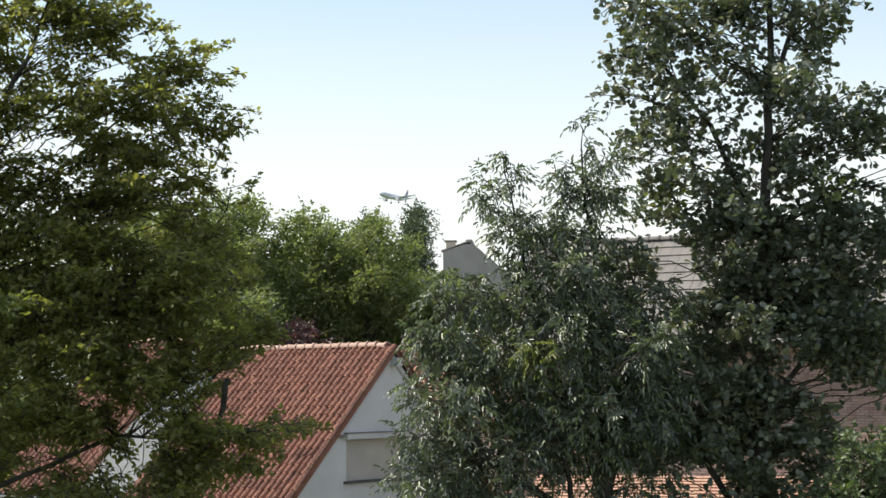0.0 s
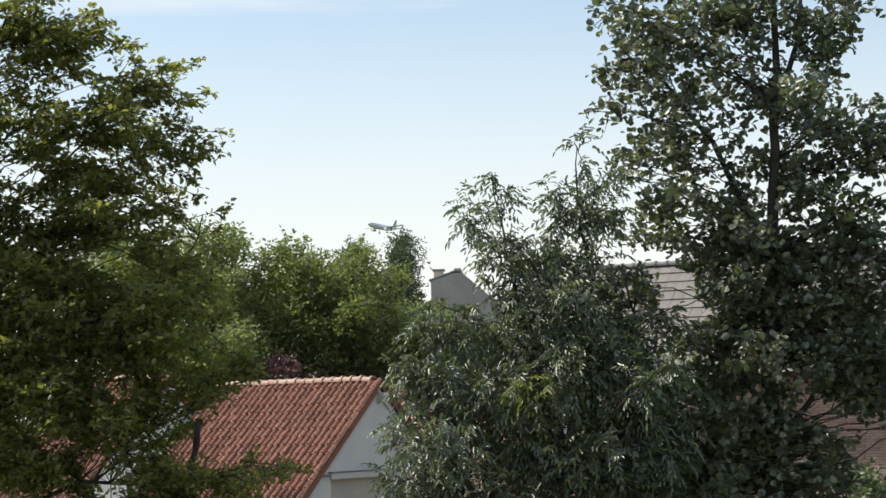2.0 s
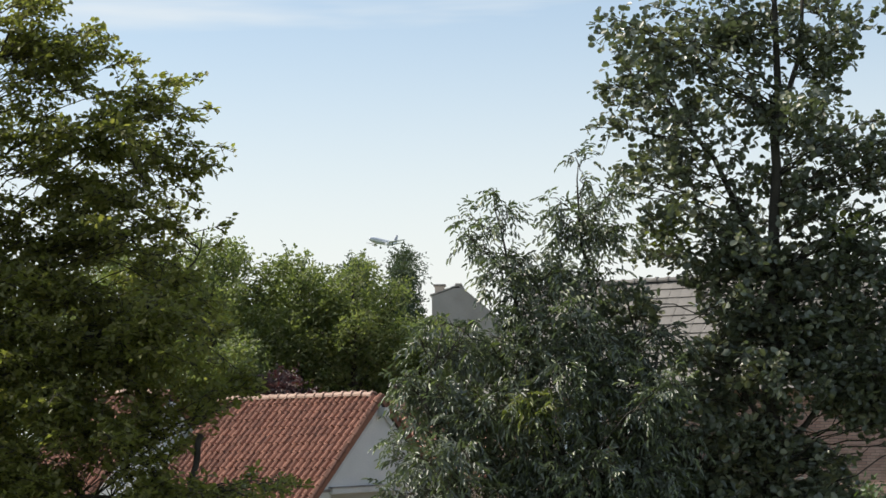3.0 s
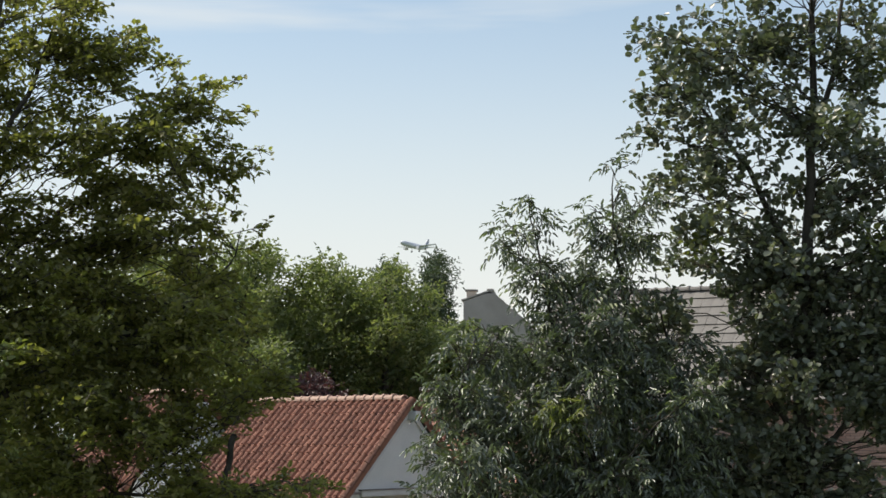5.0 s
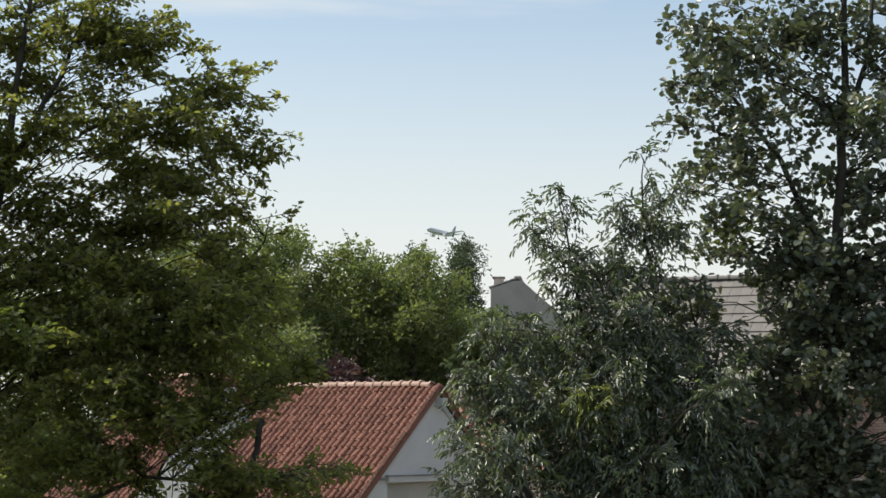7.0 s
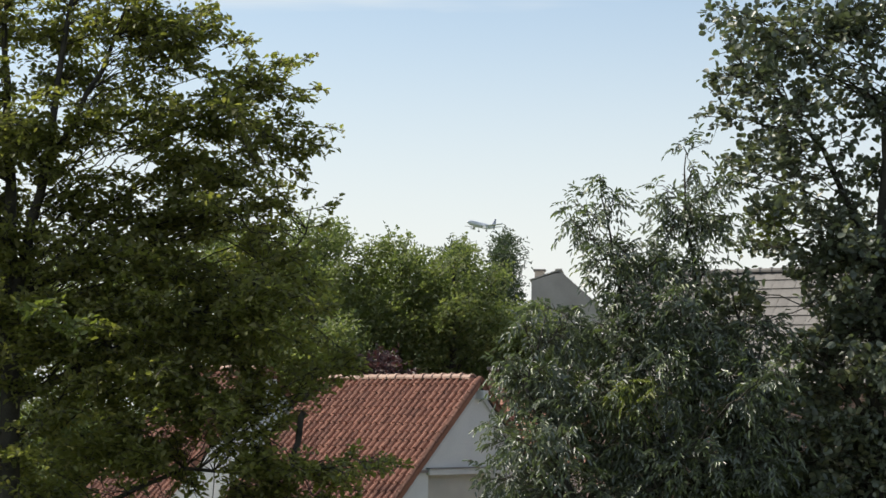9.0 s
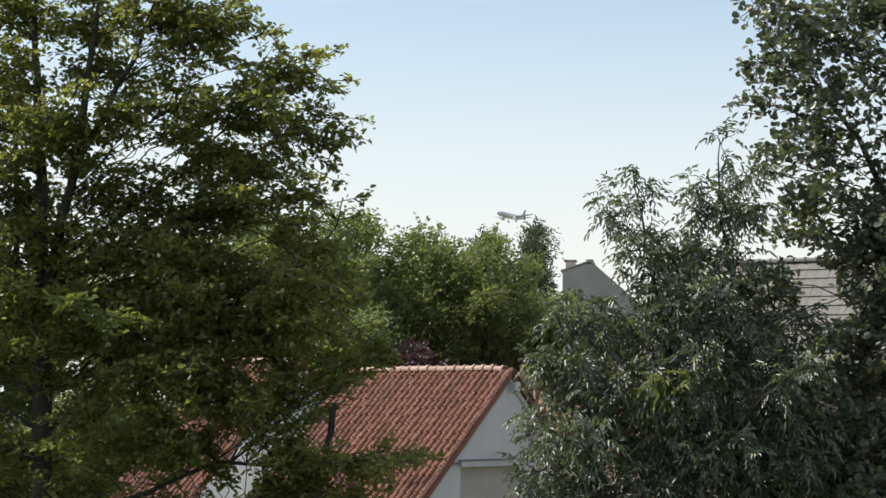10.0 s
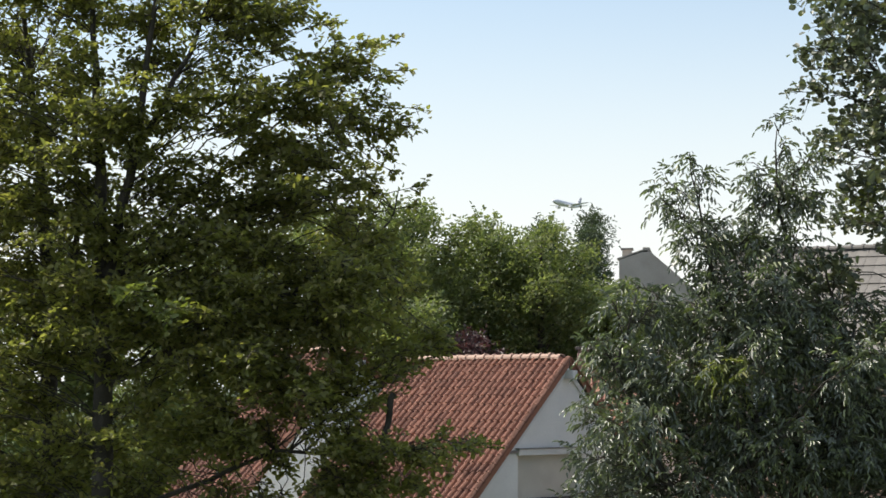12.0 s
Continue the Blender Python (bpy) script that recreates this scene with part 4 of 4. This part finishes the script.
stems = [
    [(-9.4, 31, 0, 0.24), (-9.45, 31, 5.6, 0.19), (-9.55, 31, 8.6, 0.15), (-9.58, 31, 10.8, 0.10), (-9.79, 31, 13.3, 0.05), (-9.8, 31, 15.2, 0.025)],
    [(-9.5, 31, 8.0, 0.12), (-9.18, 30.8, 9.76, 0.10), (-8.8, 30.7, 11.4, 0.075), (-8.62, 30.7, 13.3, 0.05), (-8.4, 30.7, 15.0, 0.025)],
    [(-8.9, 30.7, 11.0, 0.06), (-7.93, 30.8, 12.86, 0.045), (-7.5, 30.9, 14.2, 0.02)],
    [(-9.5, 31, 6.8, 0.09), (-7.2, 30.8, 8.0, 0.06), (-5.2, 30.8, 8.9, 0.035), (-4.25, 31, 9.8, 0.018), (-4.1, 31, 10.4, 0.008)],
    [(-9.3, 31.2, 9.3, 0.04), (-8.2, 31.9, 10.3, 0.034), (-7.3, 32.0, 11.1, 0.028), (-6.2, 31.6, 11.9, 0.02), (-5.2, 31.0, 12.9, 0.010)],
    [(-9.45, 31, 4.4, 0.06), (-7.4, 30.6, 5.2, 0.045), (-6.2, 30.5, 5.75, 0.035), (-4.8, 30.4, 5.65, 0.025), (-3.2, 30.2, 5.85, 0.010)],
    [(-4.05, 30.2, 6.75, 0.055), (-4.12, 30.2, 6.4, 0.06), (-4.28, 30.2, 5.75, 0.04)],
]
boughs = boughs_to(rng, stems[:3] + stems[4:5], OLIVE_EDGE, 31.0, 0.4, 2, 0.95)
boughs += boughs_to(rng, stems[:6], OLIVE_INNER, 30.8, 0.7, 2, 0.95)
boughs += boughs_to(rng, stems[:6], OLIVE_LOW, 30.2, 0.6, 3, 1.3)
crown_fill = [(4.4, -12.0, -7.2), (6.5, -12.2, -6.4), (8.0, -12.2, -5.8), (10.0, -12.2, -5.8), (13.0, -12.2, -6.4), (15.0, -12.0, -6.8)]
boughs += boughs_to(rng, stems[:6], pads_over(rng, crown_fill, 0.66, 0.52, [(x, z, 0.6 * r) for x, z, r in OLIVE_HOLES]), 31.0, 0.8, 2, 0.68)
side_fill = [(8.4, -7.4, -4.9), (10.0, -7.2, -4.8), (11.5, -7.0, -4.8), (13.2, -7.0, -5.4), (14.8, -7.2, -6.0)]
boughs += boughs_to(rng, stems[:3], pads_over(rng, side_fill, 0.72, 0.5), 31.2, 0.6, 1, 0.9, 0.6)
heart = pads_over(rng, [(7.8, -9.6, -6.6), (9.5, -9.6, -6.6), (12.2, -9.4, -6.8)], 0.62, 0.44, [(x, z, 0.8 * r) for x, z, r in OLIVE_HOLES])
boughs += boughs_to(rng, stems[:3], heart, 30.6, 0.5, 1, 0.95)
low_fill = [(4.2, -7.8, -4.6), (6.2, -7.6, -4.8), (7.4, -7.4, -5.0), (8.6, -7.0, -4.6)]
boughs += boughs_to(rng, stems[:1] + stems[3:6], pads_over(rng, low_fill, 0.6, 0.46, [(x, z, 0.35 * r) for x, z, r in OLIVE_HOLES]), 30.2, 0.7, 2, 1.0)
# two sprays painted as if sunlit, in the yellow-green leaf colour
boughs += [(0, 7.8, -8.1, 28.6, 8.45, 0.42, 1.6, M_LEAF_SUNLIT), (0, 7.4, -7.6, 28.7, 8.15, 0.4, 1.4, M_LEAF_SUNLIT)]
tree("deciduous_tree", "tall olive-green tree with layered leafy boughs", "tree", 31, stems, boughs, "flat", M_LEAF_OLIVE, 0.128, 0.62, 0.058, 56,
     "near trees", single=M_ONE_OLIVE, fans=0.68, wood=0.2, limb_size=0.008, rough_turn=0.55, clear=[(x, z, (0.8 if z > 7.5 else 0.45) * r) for x, z, r in OLIVE_HOLES])

rng = np.random.default_rng(6)
stems = [[(-10.9, 32.5, 0, 0.22), (-10.9, 32.5, 6, 0.18), (-11.0, 32.5, 8.6, 0.14), (-11.3, 32.5, 11.5, 0.08), (-11.8, 32.5, 14.8, 0.03)],
         [(-10.95, 32.5, 7.0, 0.09), (-10.4, 32.3, 9.5, 0.06), (-10.5, 32.3, 12.0, 0.03)]]
beside = pads_over(rng, [(3.6, -14.0, -9.0), (8.0, -14.4, -9.4), (15.0, -13.8, -10.0)], 0.95, 0.55, OLIVE_HOLES)
tree("deciduous_tree", "slender olive-green tree beside a larger one", "tree", 32, stems, boughs_to(rng, stems, beside, 32.8, 0.8, 2, 0.7), "flat",
     M_LEAF_OLIVE, 0.128, 0.62, 0.058, 52, "near trees", fans=0.68, wood=0.2, rough_turn=0.55, clear=[(x, z, (0.8 if z > 7.5 else 0.45) * r) for x, z, r in OLIVE_HOLES])

# ---- the near tree with round leaves ----
ROUND_UPPER = [
    (2.94, 13.33, 0.35), (3.24, 13.07, 0.35), (3.65, 13.27, 0.45), (4.15, 13.06, 0.55), (4.66, 13.26, 0.55), (5.26, 13.16, 0.60), (5.05, 12.54, 0.50),
    (4.34, 12.65, 0.40), (5.55, 12.33, 0.45), (6.07, 13.30, 0.50), (6.58, 13.25, 0.45), (7.10, 13.32, 0.32), (6.41, 12.68, 0.38), (6.85, 12.83, 0.35),
    (6.66, 12.30, 0.28), (3.01, 12.56, 0.30), (3.33, 12.58, 0.35), (3.64, 12.76, 0.40), (2.94, 11.85, 0.30), (3.27, 11.84, 0.34), (3.43, 12.20, 0.28),
    (3.88, 12.35, 0.45), (3.72, 11.54, 0.42), (4.12, 11.74, 0.45), (4.53, 12.14, 0.45),
]
ROUND_SPARSE = [(4.67, 11.43, 0.25), (4.84, 11.02, 0.25), (5.04, 11.37, 0.28), (4.51, 10.80, 0.22), (3.61, 11.18, 0.22)]
ROUND_MIDDLE = [
    (3.91, 11.03, 0.42), (4.22, 11.23, 0.38), (5.53, 11.72, 0.48), (6.14, 11.77, 0.58), (6.53, 11.41, 0.60), (6.99, 11.51, 0.38), (7.54, 11.55, 0.36),
    (7.28, 11.15, 0.48), (7.75, 11.07, 0.42), (3.38, 10.68, 0.38), (3.18, 10.93, 0.28), (4.11, 10.67, 0.42), (5.11, 10.86, 0.34), (5.62, 10.91, 0.42),
    (6.17, 10.80, 0.52), (6.74, 10.82, 0.48), (7.37, 10.67, 0.40), (3.69, 10.12, 0.38), (4.10, 10.21, 0.42), (3.51, 9.72, 0.42), (3.99, 9.61, 0.36),
    (4.60, 10.01, 0.46), (5.20, 10.21, 0.46), (5.72, 10.20, 0.45), (6.30, 10.10, 0.50), (6.90, 9.94, 0.46), (7.47, 9.66, 0.20), (7.38, 10.07, 0.16),
]
ROUND_LOWER = [
    (7.08, 9.33, 0.38), (7.60, 9.23, 0.30), (4.48, 9.43, 0.45), (4.33, 9.08, 0.22), (4.99, 9.55, 0.42), (5.43, 9.40, 0.50), (6.09, 9.39, 0.55),
    (6.68, 9.27, 0.50), (4.72, 8.70, 0.40), (5.06, 8.40, 0.48), (4.56, 8.00, 0.42), (4.13, 7.75, 0.42), (4.95, 7.75, 0.40), (5.67, 8.59, 0.52),
    (6.26, 8.39, 0.55), (6.87, 8.58, 0.50), (7.46, 8.38, 0.52), (6.05, 7.79, 0.45), (6.60, 7.73, 0.42), (7.24, 7.53, 0.45), (7.66, 7.78, 0.45),
    (4.59, 7.20, 0.45), (3.94, 7.21, 0.42),
]
ROUND_LOWEST = [
    (6.95, 7.08, 0.36), (7.48, 7.08, 0.38), (7.17, 6.71, 0.24), (4.63, 6.51, 0.58), (4.03, 6.41, 0.52), (5.22, 6.50, 0.42), (5.91, 6.25, 0.40),
    (6.36, 6.18, 0.34), (6.60, 5.70, 0.40), (6.05, 5.65, 0.42), (5.41, 5.91, 0.52), (4.81, 5.76, 0.58), (4.22, 5.72, 0.48), (5.29, 5.12, 0.45),
    (4.51, 5.42, 0.40), (3.91, 5.52, 0.40), (6.38, 5.11, 0.40), (3.22, 8.86, 0.38), (3.59, 8.69, 0.34), (3.01, 8.21, 0.36), (2.82, 8.72, 0.30),
]
rng = np.random.default_rng(7)
stems = [[(5.4, 29, 0, 0.21), (5.43, 29, 4.6, 0.17), (5.49, 29, 7.4, 0.14), (5.69, 29, 10.4, 0.09), (5.78, 29, 12.84, 0.06), (5.85, 29, 15.4, 0.025)],
         [(5.72, 29, 11.4, 0.06), (6.16, 29, 12.84, 0.045), (6.4, 29, 14.8, 0.02)],
         [(5.6, 29, 9.2, 0.06), (4.7, 29, 11.2, 0.045), (3.6, 29, 12.6, 0.02)],
         [(5.45, 29, 6.6, 0.06), (4.9, 28.7, 7.5, 0.04), (4.2, 28.6, 7.8, 0.02)],
         [(5.42, 29, 3.6, 0.07), (4.3, 28.7, 5.6, 0.05), (3.4, 28.6, 7.3, 0.035), (3.1, 28.6, 9.1, 0.012)],
         [(5.45, 29, 6.0, 0.06), (6.2, 28.9, 7.0, 0.045), (7.4, 28.9, 7.5, 0.02)]]
boughs = []
for pads, lay in ((ROUND_UPPER, 2), (ROUND_SPARSE, 1), (ROUND_MIDDLE, 2), (ROUND_LOWER, 3), (ROUND_LOWEST, 3)):
    boughs += boughs_to(rng, stems, pads, 29.0, 0.55, lay, 0.75)
ROOF_VIEW = [(4.05, 8.72, 0.34), (4.35, 8.45, 0.26), (3.75, 8.92, 0.18), (6.35, 6.7, 0.3), (6.75, 6.5, 0.22), (7.2, 6.25, 0.42), (5.8, 5.05, 0.18)]
house_holes = [(4.3, 4.8, 0.3), (3.9, 8.5, 0.5)]
boughs += boughs_to(rng, stems, pads_over(rng, [(4.2, 3.4, 6.6), (6.4, 3.6, 7.7), (9.6, 4.2, 8.2)], 0.6, 0.48, house_holes), 29.0, 0.7, 1, 0.85)
boughs += boughs_to(rng, stems, pads_over(rng, [(13.8, 4.2, 6.8), (15.6, 4.9, 6.5)], 0.62, 0.45), 29.0, 0.7, 1, 0.75)
boughs += boughs_to(rng, stems, pads_over(rng, [(6.3, 5.6, 8.2), (8.0, 5.5, 8.3)], 0.55, 0.4, ROOF_VIEW), 28.8, 0.5, 1, 0.75, 0.2)
boughs += boughs_to(rng, stems, pads_over(rng, [(7.0, 8.0, 8.6), (11.4, 7.9, 8.5)], 0.62, 0.42), 29.0, 0.7, 2, 0.62)
boughs += [(0, 9.3, 3.62, 28.4, 9.85, 0.34, 0.9, M_LEAF_SUNLIT), (1, 12.0, 6.75, 28.7, 12.75, 0.32, 0.8, M_LEAF_SUNLIT), (0, 9.4, 6.9, 28.2, 9.9, 0.4, 0.7, M_LEAF_SUNLIT)]
tree("deciduous_tree", "tall dark-green tree with round glossy leaves", "tree", 33, stems, boughs, "round", M_LEAF_DARK, 0.124, 0.80, 0.07, 66,
     "near trees", rough_turn=0.8, single=M_ONE_DARK, fans=0.4, wood=0.3, clear=ROOF_VIEW)

# ---- the near tree with feathered leaves ----
ASH_TOP = [
    (0.96, 10.47, 0.19), (0.68, 10.08, 0.25), (1.10, 10.10, 0.23), (0.85, 9.66, 0.27), (1.19, 9.49, 0.31), (0.54, 9.82, 0.15),
    (0.93, 9.23, 0.27), (1.33, 9.29, 0.31), (1.28, 8.90, 0.29), (1.82, 9.48, 0.21), (2.40, 11.07, 0.19), (2.44, 10.72, 0.17),
    (2.02, 10.23, 0.27), (2.41, 10.31, 0.31), (2.76, 10.40, 0.27), (2.21, 9.82, 0.37), (2.62, 9.82, 0.37), (2.91, 9.91, 0.27), (1.72, 9.14, 0.35),
    (2.11, 9.14, 0.41), (2.59, 9.14, 0.41), (1.47, 8.66, 0.29), (1.09, 8.81, 0.19),
]
ASH_MIDDLE = [
    (1.71, 8.41, 0.41), (2.15, 8.46, 0.46), (2.58, 8.07, 0.41), (1.08, 8.13, 0.31), (0.55, 8.42, 0.17), (0.07, 8.53, 0.17), (-0.21, 8.09, 0.27),
    (0.27, 7.99, 0.33), (0.83, 7.79, 0.41), (1.41, 7.79, 0.46), (1.99, 7.69, 0.46), (2.66, 7.49, 0.46), (3.15, 7.77, 0.41), (3.34, 7.29, 0.45),
    (-0.47, 7.51, 0.29), (-0.02, 7.41, 0.37), (-0.57, 7.03, 0.31), (-0.09, 6.93, 0.41), (0.44, 7.12, 0.46), (1.02, 7.12, 0.46),
    (1.60, 7.01, 0.46), (2.27, 6.91, 0.46), (2.94, 6.81, 0.46), (3.42, 6.62, 0.41),
]
ASH_LOWER = [
    (-0.58, 6.45, 0.35), (-0.13, 6.26, 0.46), (0.43, 6.45, 0.46), (1.01, 6.25, 0.46), (1.68, 6.25, 0.50), (2.36, 6.14, 0.46), (3.03, 6.04, 0.46),
    (3.60, 5.90, 0.39), (-0.49, 5.78, 0.35), (-0.84, 5.19, 0.17), (-0.65, 5.02, 0.35), (-0.15, 5.59, 0.46), (0.43, 5.58, 0.45), (-0.23, 5.02, 0.45),
    (0.33, 4.97, 0.41), (0.96, 5.58, 0.39), (0.76, 4.87, 0.35), (1.58, 5.62, 0.35), (2.16, 5.67, 0.33), (2.73, 5.57, 0.35), (3.31, 5.47, 0.31),
    (1.29, 5.01, 0.25),
]
rng = np.random.default_rng(8)
stems = [[(2.7, 28, 0, 0.16), (2.65, 28, 5.0, 0.12), (2.42, 28.2, 7.2, 0.07), (2.55, 28.2, 8.8, 0.04), (2.32, 28.1, 10.0, 0.02), (2.34, 28, 11.0, 0.008)],
         [(2.65, 28, 4.6, 0.09), (1.6, 28.0, 7.4, 0.05), (1.2, 28.0, 9.2, 0.022), (0.95, 27.9, 10.6, 0.008)],
         [(2.68, 28, 4.0, 0.09), (0.6, 27.6, 5.4, 0.06), (-0.2, 27.6, 7.2, 0.03), (0.1, 27.6, 8.3, 0.012)],
         [(2.68, 28, 4.8, 0.08), (3.3, 27.7, 6.8, 0.04), (3.5, 27.7, 7.9, 0.015)],
         [(2.3, 27.9, 3.0, 0.06), (2.0, 27.6, 5.0, 0.045), (1.6, 27.4, 6.6, 0.02)]]
ASH_VIEW = [(-0.72, 7.32, 0.2), (-0.65, 6.98, 0.16), (2.05, 4.75, 0.22), (2.6, 4.7, 0.2), (1.2, 5.2, 0.1)]
boughs = boughs_to(rng, stems, ASH_TOP, 28.0, 0.35, 2, 0.66, 0.9)
boughs += boughs_to(rng, stems, ASH_MIDDLE, 27.8, 0.6, 2, 0.8, 0.8)
boughs += boughs_to(rng, stems, ASH_LOWER, 27.7, 0.6, 2, 0.8, 0.7)
boughs += boughs_to(rng, stems, pads_over(rng, [(4.2, -0.3, 3.8), (8.2, 0.5, 3.6)], 0.62, 0.42, [(1.0, 5.0, 0.15), (2.1, 4.6, 0.3), (3.3, 4.7, 0.25)]), 28.1, 0.5, 1, 0.8)
boughs += [(1, 6.4, 1.35, 27.0, 7.35, 0.32, 0.9, M_LEAF_SUNLIT), (1, 6.4, 1.6, 27.0, 7.0, 0.28, 0.8, M_LEAF_SUNLIT)]
tree("ash_tree", "grey-green tree with feathered drooping leaves", "tree", 34, stems, boughs, "pinnate", M_LEAF_SILVER, 0.128, 0.31, 0.135, 54,
     "near trees", wood=0.25, single=M_ONE_SILVER, fans=0.45, droop_leaf=0.6, pairs=3, clear=ROOF_VIEW[:3] + ASH_VIEW)

# ---- shrub in the corner ----
rng = np.random.default_rng(9)
stems = [[(6.7, 27, 0, 0.08), (6.7, 27, 3, 0.06), (6.7, 27, 5.2, 0.02)]]
shrub_pads = pads_over(rng, [(1.6, 5.7, 8.6), (4.4, 5.9, 8.6), (5.4, 6.3, 8.4), (6.0, 7.2, 8.2)], 0.5, 0.36)
tree("tall_shrub", "soft mid-green shrub beside the tall tree", "shrub", 35, stems, boughs_to(rng, stems, shrub_pads, 26.9, 0.5, 3, 1.3), "flat", M_LEAF_SHRUB, 0.10, 0.6, 0.05, 90,
     "shrubs", rough_turn=0.8, fans=0.5, wood=0.2)


# ---- airliner ----
def airliner():
    ob = thing("airliner", (-66, 2000, 224.0), "white passenger jet in flight with wheels down", "aircraft", turn=0)
    ob.matrix_world = pose(-64.5, 2000, 219.5, 0, -3.0, -122) @ Matrix.Scale(1.55, 4)
    bm = bmesh.new()
    stations = [(19, 0.05), (18.4, 0.7), (17, 1.4), (14.5, 1.95), (10, 2.05), (-6, 2.05), (-11, 1.6), (-16, 0.8), (-18.5, 0.25)]
    rings = []
    for x, r in stations:
        zc = 0.0 if x > -6 else (-6 - x) * 0.09
        rings.append([bm.verts.new((x, r * math.cos(a), zc + r * math.sin(a))) for a in np.linspace(0, 2 * math.pi, 14, endpoint=False)])
    for a, b in zip(rings[:-1], rings[1:]):
        for i in range(14):
            bm.faces.new((a[i], a[(i + 1) % 14], b[(i + 1) % 14], b[i]))
    bm.faces.new(rings[0]), bm.faces.new(rings[-1][::-1])
    bmesh.ops.recalc_face_normals(bm, faces=bm.faces)
    part("fuselage", bm, M_PLANE, ob, "", True)

    def panel(name, pts, thick, mat, flat_axis):
        bm = bmesh.new()
        off = Vector((0, 0, thick)) if flat_axis == "z" else Vector((0, thick, 0))
        a = [bm.verts.new(Vector(p) + off) for p in pts]
        b = [bm.verts.new(Vector(p) - off) for p in pts]
        bm.faces.new(a), bm.faces.new(b[::-1])
        for i in range(len(pts)):
            bm.faces.new((a[i], b[i], b[(i + 1) % len(pts)], a[(i + 1) % len(pts)]))
        bmesh.ops.recalc_face_normals(bm, faces=bm.faces)
        return part(name, bm, mat, ob)

    for s in (-1, 1):
        panel("wing", [(4.5, s * 1.8, -1.0), (-1.5, s * 17, 0.8), (-3.0, s * 17, 0.8), (-2.2, s * 6, -0.6), (-2.8, s * 1.8, -1.0)], 0.22, M_PLANE_GREY, "z")
        panel("tailplane", [(-14, s * 0.6, 0.9), (-17, s * 6.2, 1.5), (-18.2, s * 6.2, 1.5), (-17.6, s * 0.6, 0.9)], 0.12, M_PLANE_GREY, "z")
        bm = bmesh.new()
        bmesh.ops.create_cone(bm, cap_ends=True, segments=14, radius1=1.15, radius2=0.8, depth=4.4, matrix=pose(3.2, s * 5.8, -2.2, 0, -90, 0))
        part("engine", bm, M_PLANE_GREY, ob)
        bm = bmesh.new()
        box_bm(bm, (-1.3, s * 3.4 - 0.15, -3.9), (-1.0, s * 3.4 + 0.15, -1.0), 0.05)
        leg = part("landing_gear", bm, M_PLANE_GREY, ob)
        bm = bmesh.new()
        bmesh.ops.create_cone(bm, cap_ends=True, segments=14, radius1=0.6, radius2=0.6, depth=0.9, matrix=pose(-1.15, s * 3.4, -3.9, 90, 0, 0))
        part("wheel", bm, M_DARK, leg)
    panel("fin", [(-12.5, 0, 1.8), (-17, 0, 7.6), (-18.8, 0, 7.6), (-17.6, 0, 1.3)], 0.16, M_PLANE_FIN, "y")
    bm = bmesh.new()
    box_bm(bm, (13.4, -0.12, -3.5), (13.7, 0.12, -1.6), 0.04)
    part("nose_gear", bm, M_PLANE_GREY, ob)
    return ob


airliner()
